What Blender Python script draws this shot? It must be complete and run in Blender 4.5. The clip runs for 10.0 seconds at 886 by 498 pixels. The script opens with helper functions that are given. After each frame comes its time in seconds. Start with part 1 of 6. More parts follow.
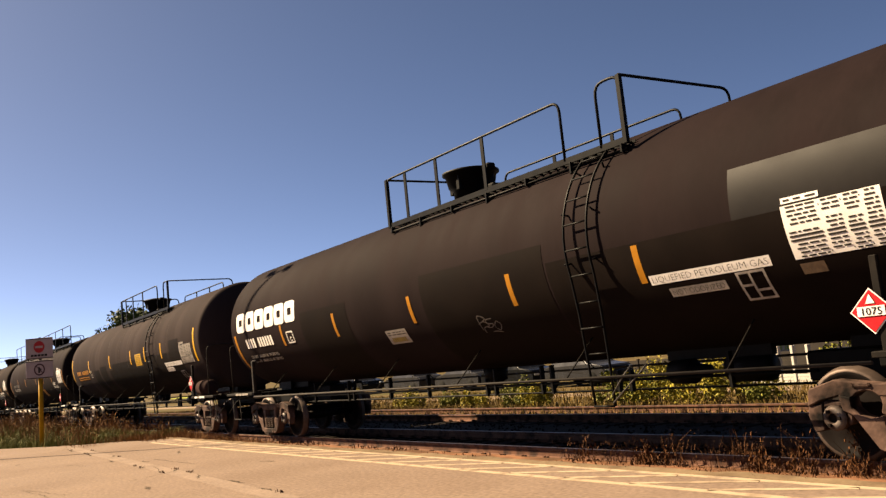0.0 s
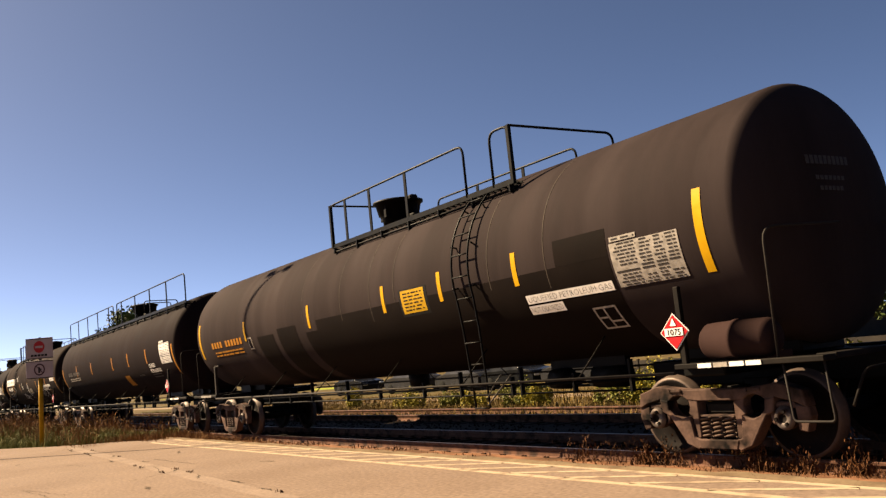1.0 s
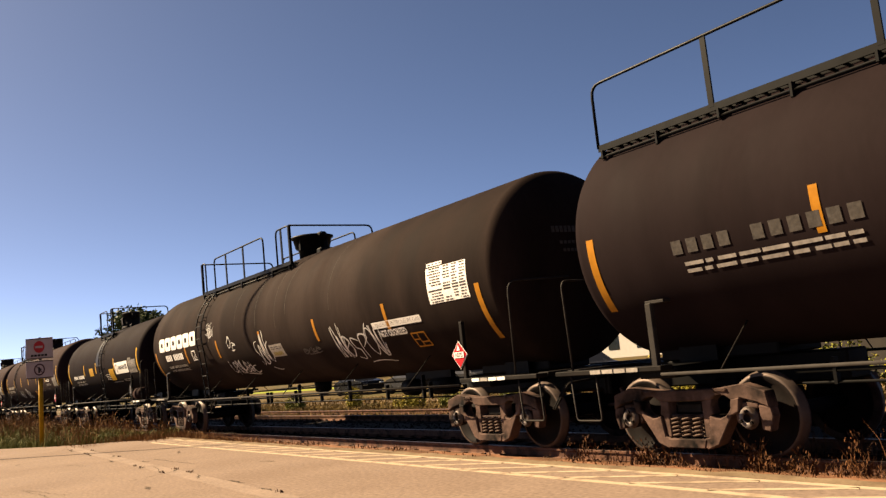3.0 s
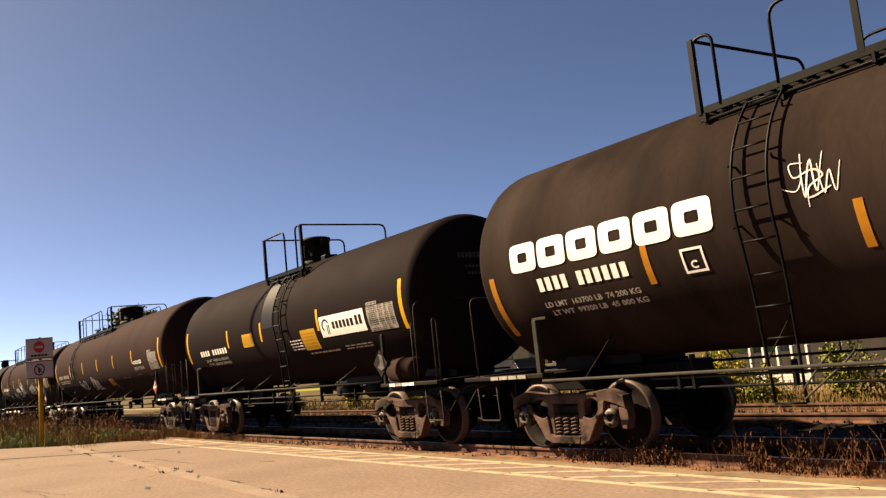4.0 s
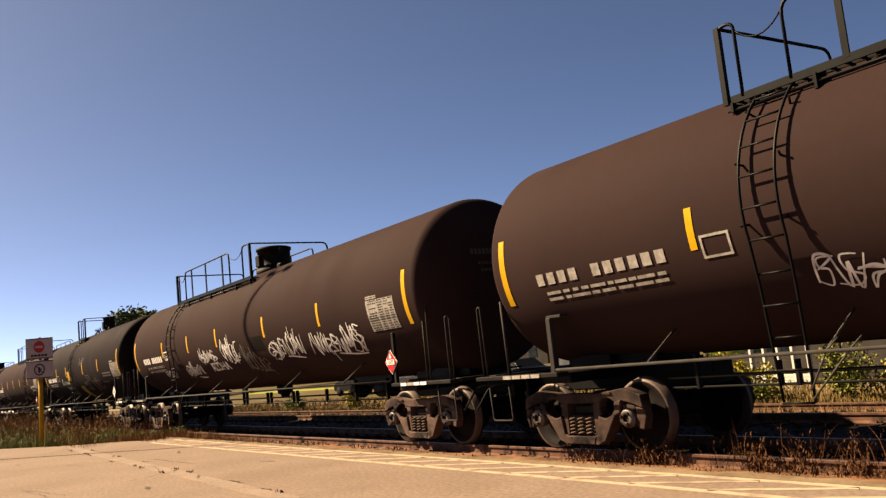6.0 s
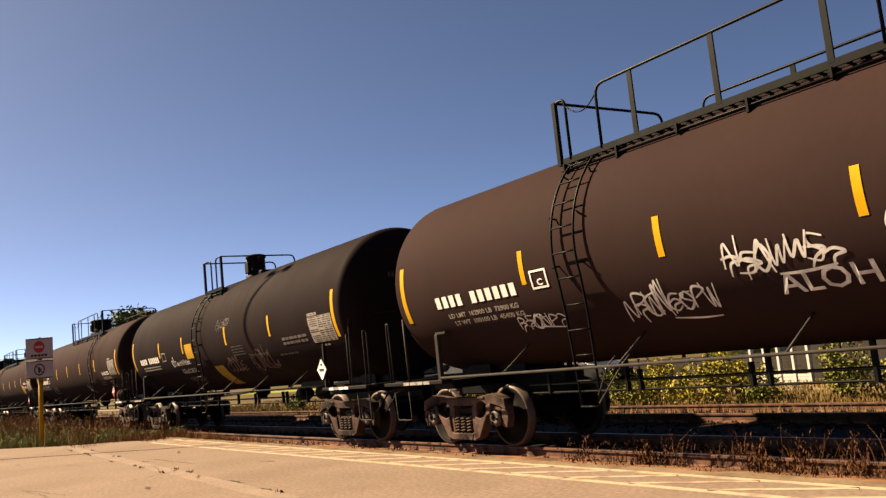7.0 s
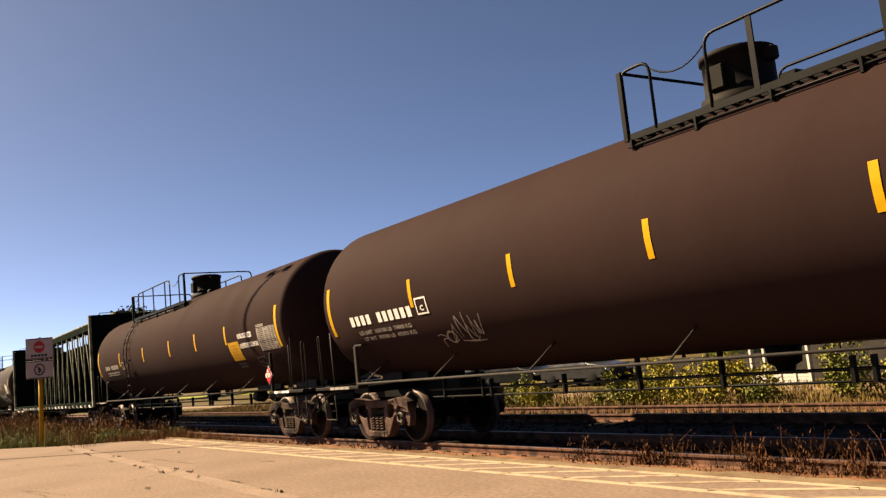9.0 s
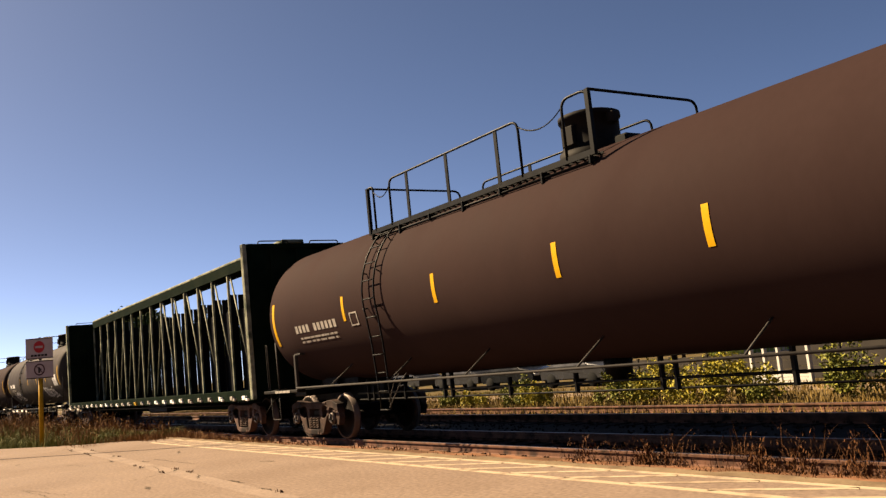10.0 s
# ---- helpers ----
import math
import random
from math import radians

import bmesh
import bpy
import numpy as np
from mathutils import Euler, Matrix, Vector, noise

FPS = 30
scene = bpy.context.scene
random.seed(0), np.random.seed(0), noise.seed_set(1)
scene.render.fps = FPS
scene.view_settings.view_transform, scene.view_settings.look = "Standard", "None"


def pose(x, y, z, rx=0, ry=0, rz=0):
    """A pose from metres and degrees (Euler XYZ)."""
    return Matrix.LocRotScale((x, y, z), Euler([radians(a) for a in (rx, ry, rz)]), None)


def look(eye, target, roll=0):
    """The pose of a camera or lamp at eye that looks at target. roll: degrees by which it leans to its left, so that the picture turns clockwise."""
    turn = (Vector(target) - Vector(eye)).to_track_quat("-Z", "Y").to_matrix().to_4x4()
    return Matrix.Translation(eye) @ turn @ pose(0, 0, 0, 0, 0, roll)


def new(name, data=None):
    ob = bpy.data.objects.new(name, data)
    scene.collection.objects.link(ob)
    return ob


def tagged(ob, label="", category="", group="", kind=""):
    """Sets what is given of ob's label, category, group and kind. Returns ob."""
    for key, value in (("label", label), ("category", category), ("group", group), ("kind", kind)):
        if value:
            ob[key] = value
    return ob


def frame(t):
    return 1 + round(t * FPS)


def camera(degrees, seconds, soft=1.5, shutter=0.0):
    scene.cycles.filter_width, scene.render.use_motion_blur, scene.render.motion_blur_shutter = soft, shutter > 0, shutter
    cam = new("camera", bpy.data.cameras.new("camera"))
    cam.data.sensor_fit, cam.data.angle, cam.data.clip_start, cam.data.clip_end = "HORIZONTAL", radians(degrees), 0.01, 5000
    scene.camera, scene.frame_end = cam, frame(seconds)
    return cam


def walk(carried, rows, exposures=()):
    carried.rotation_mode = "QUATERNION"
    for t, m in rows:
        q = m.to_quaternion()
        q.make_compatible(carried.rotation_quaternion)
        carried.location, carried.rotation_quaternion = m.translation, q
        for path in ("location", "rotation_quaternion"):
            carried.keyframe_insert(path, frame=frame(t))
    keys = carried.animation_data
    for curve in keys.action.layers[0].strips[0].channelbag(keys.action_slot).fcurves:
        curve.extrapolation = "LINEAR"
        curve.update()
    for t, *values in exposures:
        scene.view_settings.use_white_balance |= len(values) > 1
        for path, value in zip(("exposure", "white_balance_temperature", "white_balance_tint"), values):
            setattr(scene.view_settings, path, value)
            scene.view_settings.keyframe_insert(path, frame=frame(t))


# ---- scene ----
# World: x along the track (the train runs towards +x), y away from the camera, z up; z = 0 is the top of the rails.
SPEED = 18.147
LENS = 53.66
ZG = -0.06                      # level of the paved lot

# ---- camera ----
cam = camera(LENS, 10.0, soft=1.35)
EYE = pose(0.0, -9.177, 1.4555, 97.150, 5.833, 57.000)
walk(cam, [(0.0, EYE), (10.0, EYE)], exposures=[(0.0, 2.20, 7240, 10.1), (10.0, 2.20, 7240, 10.1)])

# ---- light ----
SUN = Vector((-0.66, -0.415, 0.63)).normalized()
world = bpy.data.worlds.new("sky")
scene.world = world
world.use_nodes = True
wn = world.node_tree.nodes
sky = wn.new("ShaderNodeTexSky")
sky.sky_type, sky.sun_disc = "NISHITA", False
sky.sun_elevation = math.asin(SUN.z)
sky.sun_rotation = math.atan2(SUN.x, SUN.y)
sky.altitude, sky.air_density, sky.dust_density, sky.ozone_density = 100, 0.20, 0.42, 2.6
world.node_tree.links.new(sky.outputs[0], wn["Background"].inputs[0])
wn["Background"].inputs[1].default_value = 0.05
sun_data = bpy.data.lights.new("sun", "SUN")
sun_data.energy, sun_data.angle, sun_data.color = 5.0, radians(0.53), (1.0, 0.81, 0.57)
sun = new("sun", sun_data)
sun.matrix_world = look((0, 0, 60), Vector((0, 0, 60)) - SUN)


# ---- materials ----
ALBEDO = 0.263                   # one scale for all the base colours below


def mat(name, color, rough=0.6, metal=0.0, vary=0.25, scale=6.0, fine=60.0, bump=0.0, second=None, mix_scale=1.2, spec=0.06, space="Object", stretch=(1, 1, 1), rand=0.0, grain=None):
    """A surface with tone variation at two scales, an optional second colour in patches, and relief."""
    color = tuple(ALBEDO * c for c in color)
    second = second and tuple(ALBEDO * c for c in second)
    m = bpy.data.materials.new(name)
    m.use_nodes = True
    nt = m.node_tree
    b = nt.nodes["Principled BSDF"]
    b.inputs["Roughness"].default_value, b.inputs["Metallic"].default_value = rough, metal
    b.inputs["Specular IOR Level"].default_value = spec
    co = nt.nodes.new("ShaderNodeTexCoord")
    mp = nt.nodes.new("ShaderNodeMapping")
    mp.inputs["Scale"].default_value = stretch
    nt.links.new(co.outputs[space], mp.inputs[0])

    def nz(s, detail=5.0):
        n = nt.nodes.new("ShaderNodeTexNoise")
        n.inputs["Scale"].default_value, n.inputs["Detail"].default_value = s, detail
        nt.links.new(mp.outputs[0], n.inputs["Vector"])
        return n

    def mixc(fac, a, c, kind="MIX"):
        x = nt.nodes.new("ShaderNodeMix")
        x.data_type, x.blend_type = "RGBA", kind
        for s, v in ((x.inputs[0], fac), (x.inputs[6], a), (x.inputs[7], c)):
            if isinstance(v, (int, float)):
                s.default_value = v
            elif isinstance(v, tuple):
                s.default_value = (*v, 1)
            else:
                nt.links.new(v, s)
        return x.outputs[2]

    def ramp(src, lo, hi):
        r = nt.nodes.new("ShaderNodeMapRange")
        r.inputs[1].default_value, r.inputs[2].default_value = lo, hi
        nt.links.new(src, r.inputs[0])
        return r.outputs[0]

    big, small = nz(scale), nz(fine, 3.0)
    col = mixc(ramp(big.outputs[0], 0.3, 0.7), tuple(c * (1 - vary) for c in color), tuple(min(0.9, c * (1 + vary)) for c in color))
    if second:
        patch = nz(mix_scale, 8.0)
        col = mixc(ramp(patch.outputs[0], 0.48, 0.66), col, second)
    grey = mixc(ramp(small.outputs[0], 0.25, 0.75), (1 - (vary * .7 if grain is None else grain),) * 3, (1.0,) * 3)
    col = mixc(1.0, col, grey, "MULTIPLY")
    if rand:
        oi = nt.nodes.new("ShaderNodeObjectInfo")
        rr = ramp(oi.outputs["Random"], 0.0, 1.0)
        tint = mixc(rr, (1 - rand,) * 3, (1.0,) * 3)
        col = mixc(1.0, col, tint, "MULTIPLY")
    nt.links.new(col, b.inputs["Base Color"])
    rg = nt.nodes.new("ShaderNodeMapRange")
    rg.inputs[3].default_value, rg.inputs[4].default_value = max(0.05, rough - 0.12), min(1, rough + 0.12)
    nt.links.new(big.outputs[0], rg.inputs[0])
    nt.links.new(rg.outputs[0], b.inputs["Roughness"])
    if bump:
        bp = nt.nodes.new("ShaderNodeBump")
        bp.inputs["Strength"].default_value, bp.inputs["Distance"].default_value = bump, 0.01
        nt.links.new(small.outputs[0], bp.inputs["Height"])
        nt.links.new(bp.outputs[0], b.inputs["Normal"])
    return m


TANK = {
    "charcoal": mat("tank_paint_charcoal", (0.0365, 0.0232, 0.0238), 0.75, vary=0.2, scale=1.1, fine=14, second=(0.0466, 0.0304, 0.0312), mix_scale=0.5, stretch=(1.6, 1, 0.35), spec=0.015),
    "dusty": mat("tank_paint_dusty", (0.076, 0.0560, 0.0555), 0.8, vary=0.14, scale=1.6, fine=18, second=(0.104, 0.0775, 0.0765), mix_scale=0.55, stretch=(2.2, 1, 0.22), spec=0.015),
    "weathered": mat("tank_paint_weathered", (0.047, 0.0305, 0.0255), 0.8, vary=0.3, scale=1.4, fine=16, second=(0.088, 0.060, 0.050), mix_scale=0.45, stretch=(1.5, 1, 0.3), spec=0.015),
    "brown": mat("tank_paint_brown_black", (0.08427, 0.0485, 0.0445), 0.8, vary=0.12, scale=0.8, fine=12, second=(0.07286, 0.0415, 0.0385), mix_scale=0.4, stretch=(1.2, 1, 0.5), spec=0.015),
    "black": mat("tank_paint_black", (0.0308, 0.0194, 0.0202), 0.75, vary=0.14, scale=0.9, fine=12, second=(0.0300, 0.0206, 0.0214), mix_scale=0.5, spec=0.015),
    "grey": mat("tank_paint_grey", (0.16, 0.132, 0.116), 0.6, vary=0.25, scale=1.0, fine=14, second=(0.096, 0.076, 0.064), mix_scale=0.6, stretch=(2, 1, .3), spec=0.015),
}
M_BLACK = mat("black_steel", (0.0072, 0.0066, 0.006), 0.6, vary=0.3, scale=5, fine=40)
M_GRIME = mat("grimy_steel", (0.026, 0.0208, 0.01755), 0.7, vary=0.4, scale=4, fine=30, second=(0.04875, 0.0377, 0.02925), mix_scale=3)
M_TRUCK = mat("rusty_cast_steel", (0.27, 0.165, 0.13), 0.8, vary=0.4, scale=5, fine=30, second=(0.01224, 0.00884, 0.00748), mix_scale=3.2, bump=0.3)
M_TRUCK_DARK = mat("dark_cast_steel", (0.16, 0.098, 0.078), 0.8, vary=0.4, scale=5, fine=30, second=(0.0112, 0.008, 0.0072), mix_scale=3.2, bump=0.3)
M_WHEEL = mat("wheel_steel", (0.0190, 0.0118, 0.0097), 0.75, 0.0, vary=0.3, scale=8, fine=40)
M_TREAD = mat("polished_tread", (0.24, 0.175, 0.145), 0.5, 0.4, vary=0.15, scale=10, fine=80)
M_CAP = mat("bearing_cap_grey", (0.40, 0.34, 0.31), 0.5, 0.3, vary=0.4, scale=12, fine=60, second=(0.10, 0.06, 0.045), mix_scale=6)
M_SPRING = mat("spring_steel", (0.26, 0.17, 0.13), 0.6, vary=0.3, scale=10, fine=50)
M_RAILING = mat("railing_black", (0.007, 0.0065, 0.0065), 0.5, vary=0.25, scale=6, fine=50)
M_HANDRAIL = mat("handrail_grey_black", (0.085, 0.074, 0.066), 0.7, vary=0.3, scale=6, fine=40)
M_GALV = mat("worn_grey_steel", (0.16, 0.145, 0.13), 0.6, 0.2, vary=0.3, scale=6, fine=40)
M_YELLOW = mat("reflective_yellow", (1.488, 0.8075, 0.0255), 0.45, vary=0.07, scale=9, fine=60)
M_ORANGE = mat("faded_orange", (1.02, 0.425, 0.03825), 0.5, vary=0.12, scale=9, fine=60)
M_OCHRE = mat("faded_yellow_decal", (0.80, 0.58, 0.05), 0.6, vary=0.25, scale=5, fine=40, second=(0.45, 0.30, 0.05), mix_scale=3)
M_YPANEL = mat("yellow_decal", (1.275, 0.731, 0.0425), 0.5, vary=0.12, scale=9, fine=60)
M_WHITE = mat("white_decal", (2.2, 2.1, 2.0), 0.5, vary=0.08, scale=9, fine=80)
M_DIRTYWHITE = mat("dirty_white_decal", (0.9, 0.81, 0.72), 0.55, vary=0.3, scale=14, fine=80)
M_FADED = mat("faded_stencil", (0.192, 0.168, 0.148), 0.6, vary=0.3, scale=20, fine=90)
M_SPRAY = mat("spray_paint_white", (1.9, 1.82, 1.75), 0.6, vary=0.35, scale=7, fine=60)
M_SPRAYDIM = mat("spray_paint_faded", (0.34, 0.30, 0.285), 0.6, vary=0.35, scale=7, fine=60)
M_PINK = mat("spray_paint_pink", (0.42, 0.27, 0.25), 0.6, vary=0.3, scale=7, fine=60)
M_DUST = mat("dust_line", (0.14, 0.108, 0.088), 0.8, vary=0.4, scale=3, fine=25)
M_INK = mat("black_ink", (0.018, 0.016, 0.015), 0.6, vary=0.2, scale=20, fine=80)
M_TANSTICKER = mat("tan_sticker", (0.36, 0.25, 0.17), 0.6, vary=0.25, scale=12, fine=60)
M_PRINT = mat("grey_print", (0.10, 0.088, 0.08), 0.6, vary=0.3, scale=20, fine=80)
M_BLUE = mat("blue_decal", (0.04, 0.05, 0.16), 0.5, vary=0.1, scale=9, fine=60)
M_RED = mat("placard_red", (1.275, 0.0425, 0.0595), 0.5, vary=0.08, scale=12, fine=60)
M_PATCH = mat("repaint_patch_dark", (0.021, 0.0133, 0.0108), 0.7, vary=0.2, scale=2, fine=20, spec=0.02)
M_PATCHGREY = mat("repaint_patch_grey", (0.036, 0.0305, 0.029), 0.5, vary=0.15, scale=2, fine=20)
M_GREEN = mat("lumber_car_green", (0.010, 0.024, 0.013), 0.85, vary=0.35, scale=3, fine=30, second=(0.022, 0.036, 0.020), mix_scale=1.6, spec=0.01)
M_PALEGREEN = mat("worn_pale_green", (0.62, 0.62, 0.44), 0.75, vary=0.4, scale=5, fine=40, second=(0.18, 0.22, 0.14), mix_scale=3)
M_ASPHALT = mat("lot_asphalt", (0.6395, 0.4605, 0.3563), 0.95, vary=0.07, scale=0.9, fine=17, second=(0.5596, 0.3943, 0.2994), mix_scale=0.35, bump=0.6, grain=0.42)
M_SEAM = mat("lot_patch_seam", (0.705, 0.52, 0.41), 0.95, vary=0.12, scale=1.5, fine=17, bump=0.5, grain=0.34)
M_CRACK = mat("crack_dirt", (0.20, 0.145, 0.10), 0.95, vary=0.4, scale=8, fine=50)
M_LINE = mat("worn_lot_paint", (1.145, 0.8798, 0.6042), 0.85, vary=0.14, scale=4, fine=30, second=(0.6572, 0.4876, 0.3498), mix_scale=4)
# bed and stones: colours darkened to stand in for the train's shade
M_BALLAST_SHADED = mat("shaded_ballast_dirt", (0.0304, 0.01995, 0.0133), 0.95, vary=0.4, scale=3, fine=25, second=(0.057, 0.038, 0.0247), mix_scale=1.0, bump=0.8)
M_STONE_SHADED = mat("shaded_ballast_stone", (0.033, 0.0225, 0.0165), 0.95, vary=0.4, scale=5, fine=40, rand=0.3)
M_SAND = mat("sandy_verge", (0.52, 0.37, 0.23), 0.95, vary=0.25, scale=3, fine=30, second=(0.30, 0.20, 0.12), mix_scale=2, bump=0.6)
M_DIRT = mat("red_brown_dirt", (0.60, 0.29, 0.16), 0.95, vary=0.35, scale=3, fine=30, second=(0.30, 0.16, 0.09), mix_scale=1.6, bump=0.8)
M_RAIL = mat("rail_rust", (0.36, 0.18, 0.12), 0.7, vary=0.25, scale=6, fine=40, second=(0.10, 0.06, 0.045), mix_scale=4)
M_RAILTOP = mat("rail_running_surface", (0.42, 0.30, 0.23), 0.45, 1.0, vary=0.15, scale=5, fine=60)
# ties kept as dark as the ballast round them
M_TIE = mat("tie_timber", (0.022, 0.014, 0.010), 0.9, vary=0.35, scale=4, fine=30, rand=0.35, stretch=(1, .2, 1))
M_FIELD = mat("dry_field", (0.27, 0.185, 0.075), 0.95, vary=0.3, scale=0.6, fine=9, second=(0.18, 0.165, 0.05), mix_scale=0.25, bump=0.4)
M_ROAD = mat("far_road", (0.60, 0.44, 0.30), 0.9, vary=0.12, scale=0.5, fine=14)


def leafmat(name, a, b, rough=0.6):
    """Foliage whose tone differs from leaf to leaf."""
    m = bpy.data.materials.new(name)
    m.use_nodes = True
    nt = m.node_tree
    p = nt.nodes["Principled BSDF"]
    g = nt.nodes.new("ShaderNodeNewGeometry")
    r = nt.nodes.new("ShaderNodeMix")
    r.data_type = "RGBA"
    r.inputs[6].default_value, r.inputs[7].default_value = tuple(ALBEDO * c for c in a) + (1,), tuple(ALBEDO * c for c in b) + (1,)
    nt.links.new(g.outputs["Random Per Island"], r.inputs[0])
    nt.links.new(r.outputs[2], p.inputs["Base Color"])
    p.inputs["Roughness"].default_value = rough
    p.inputs["Specular IOR Level"].default_value = 0.08
    return m


M_LAWN = mat("bright_lawn", (0.62, 0.72, 0.09), 0.9, vary=0.15, scale=0.5, fine=10, second=(0.5, 0.56, 0.08), mix_scale=0.2)
M_LEAF = leafmat("tree_leaf", (0.08, 0.13, 0.035), (0.26, 0.31, 0.08))
M_BUSH = leafmat("bush_leaf", (0.20, 0.22, 0.03), (1.15, 0.92, 0.12))
M_BUSHDARK = leafmat("bush_leaf_dark", (0.10, 0.15, 0.03), (0.62, 0.58, 0.10))
M_GRASS = leafmat("grass_blade", (0.13, 0.22, 0.03), (0.60, 0.50, 0.12), 0.7)
M_DRY = leafmat("dry_weed", (0.27, 0.095, 0.035), (0.80, 0.42, 0.14), 0.8)
M_RAILWEED = leafmat("rail_weed", (0.09, 0.034, 0.014), (0.36, 0.15, 0.055), 0.8)
M_STRAW = leafmat("straw_grass", (0.30, 0.19, 0.05), (0.62, 0.40, 0.12), 0.8)
M_BARK = mat("bark", (0.08, 0.06, 0.045), 0.9, vary=0.4, scale=3, fine=20, bump=0.6)

# ---- mesh helpers ----
def obj(name, bm, materials, parent=None, label="", smooth=False):
    me = bpy.data.meshes.new(name)
    bm.normal_update()
    bm.to_mesh(me)
    bm.free()
    for m in materials if isinstance(materials, (list, tuple)) else [materials]:
        me.materials.append(m)
    if smooth:
        me.shade_smooth()
    ob = new(name, me)
    if parent:
        ob.parent = parent
    if label:
        ob["label"] = label
    return ob


part = obj


def share(name, me, parent, m):
    """One more object on the same mesh."""
    ob = new(name, me)
    ob.parent = parent
    ob.matrix_basis = m
    return ob


def raw(name, verts, faces, materials, parent=None, label="", smooth=False, idx=None):
    me = bpy.data.meshes.new(name)
    me.from_pydata([tuple(v) for v in verts], [], faces)
    for m in materials if isinstance(materials, (list, tuple)) else [materials]:
        me.materials.append(m)
    if idx is not None:
        me.polygons.foreach_set("material_index", idx)
    if smooth:
        me.shade_smooth()
    me.update()
    ob = new(name, me)
    if parent:
        ob.parent = parent
    if label:
        ob["label"] = label
    return ob


def box(bm, x0, x1, y0, y1, z0, z1, bevel=0.0, m=0):
    r = bmesh.ops.create_cube(bm, size=1.0, matrix=Matrix.LocRotScale(((x0 + x1) / 2, (y0 + y1) / 2, (z0 + z1) / 2), None, (abs(x1 - x0), abs(y1 - y0), abs(z1 - z0))))
    fs = {f for v in r["verts"] for f in v.link_faces}
    if bevel:
        es = list({e for v in r["verts"] for e in v.link_edges})
        q = bmesh.ops.bevel(bm, geom=es, offset=bevel, segments=1, affect="EDGES")
        fs = {f for f in fs if f.is_valid} | set(q["faces"])
    for f in fs:
        f.material_index = m
    return fs


def tube(bm, pts, r, seg=6, m=0, cap=True):
    """A round bar along a polyline."""
    pts = [Vector(p) for p in pts]
    rings = []
    up = None
    for i, p in enumerate(pts):
        a = (pts[i] - pts[i - 1]).normalized() if i else (pts[1] - pts[0]).normalized()
        b = (pts[i + 1] - pts[i]).normalized() if i < len(pts) - 1 else a
        d = (a + b).normalized() if (a + b).length > 1e-6 else a
        if up is None or abs(up.dot(d)) > 0.95:
            up = Vector((0, 0, 1)) if abs(d.z) < 0.9 else Vector((0, 1, 0))
        s = d.cross(up).normalized()
        up = s.cross(d).normalized()
        rings.append([bm.verts.new(p + r * (math.cos(2 * math.pi * k / seg) * s + math.sin(2 * math.pi * k / seg) * up)) for k in range(seg)])
    for A, B in zip(rings, rings[1:]):
        for k in range(seg):
            f = bm.faces.new((A[k], A[(k + 1) % seg], B[(k + 1) % seg], B[k]))
            f.material_index = m
            f.smooth = True
    if cap:
        for q in (rings[0][::-1], rings[-1]):
            bm.faces.new(q).material_index = m


def lathe(bm, prof, seg=32, axis="y", m=None, at=(0, 0, 0)):
    """A turned body: prof is a list of (place along the axis, radius)."""
    rings = []
    for a, r in prof:
        ring = []
        for k in range(seg):
            c, s = r * math.cos(2 * math.pi * k / seg), r * math.sin(2 * math.pi * k / seg)
            p = {"x": (a, c, s), "y": (s, a, c), "z": (c, s, a)}[axis]
            ring.append(bm.verts.new(Vector(p) + Vector(at)))
        rings.append(ring)
    for i, (A, B) in enumerate(zip(rings, rings[1:])):
        for k in range(seg):
            f = bm.faces.new((A[k], A[(k + 1) % seg], B[(k + 1) % seg], B[k]))
            f.material_index = m[i] if m else 0
            f.smooth = True
    for i, q in ((0, rings[0][::-1]), (-1, rings[-1])):
        if prof[i][1] > 1e-4:
            bm.faces.new(q).material_index = m[i] if m else 0


def arc_pts(p, corner, q, r, n=4):
    """The rounded corner between p and q."""
    p, c, q = Vector(p), Vector(corner), Vector(q)
    a, b = c + (p - c).normalized() * r, c + (q - c).normalized() * r
    return [(1 - k / n) ** 2 * a + 2 * (1 - k / n) * (k / n) * c + (k / n) ** 2 * b for k in range(n + 1)]


def bent(pts, r=0.12):
    """A polyline with rounded corners."""
    out = [Vector(pts[0])]
    for a, b, c in zip(pts, pts[1:], pts[2:]):
        rr = min(r, (Vector(a) - Vector(b)).length * 0.45, (Vector(c) - Vector(b)).length * 0.45)
        out += arc_pts(a, b, c, rr)
    return out + [Vector(pts[-1])]


# ---- tank cars ----
TR, TZ = 1.52, 2.72             # tank radius and height of its axis


def on_tank(x, deg, lift=0.006):
    a, r = radians(deg), TR
    return (x, -(r + lift) * math.cos(a), TZ + (r + lift) * math.sin(a))


def decal(name, x0, x1, d0, d1, material, parent, label="", lift=0.006, slant=0.0):
    """A thin sheet laid on the tank's side; d0, d1: degrees above the axis."""
    nx, nt_ = max(1, int(abs(x1 - x0) / 0.8)), max(1, int(abs(d1 - d0) / 2.5))
    vs, fs = [], []
    for i in range(nx + 1):
        for j in range(nt_ + 1):
            t = j / nt_
            vs.append(on_tank(x0 + (x1 - x0) * i / nx + slant * t, d0 + (d1 - d0) * t, lift))
    n = nt_ + 1
    for i in range(nx):
        for j in range(nt_):
            a = i * n + j
            fs.append((a, a + n, a + n + 1, a + 1))
    return raw(name, vs, fs, material, parent, label, True)


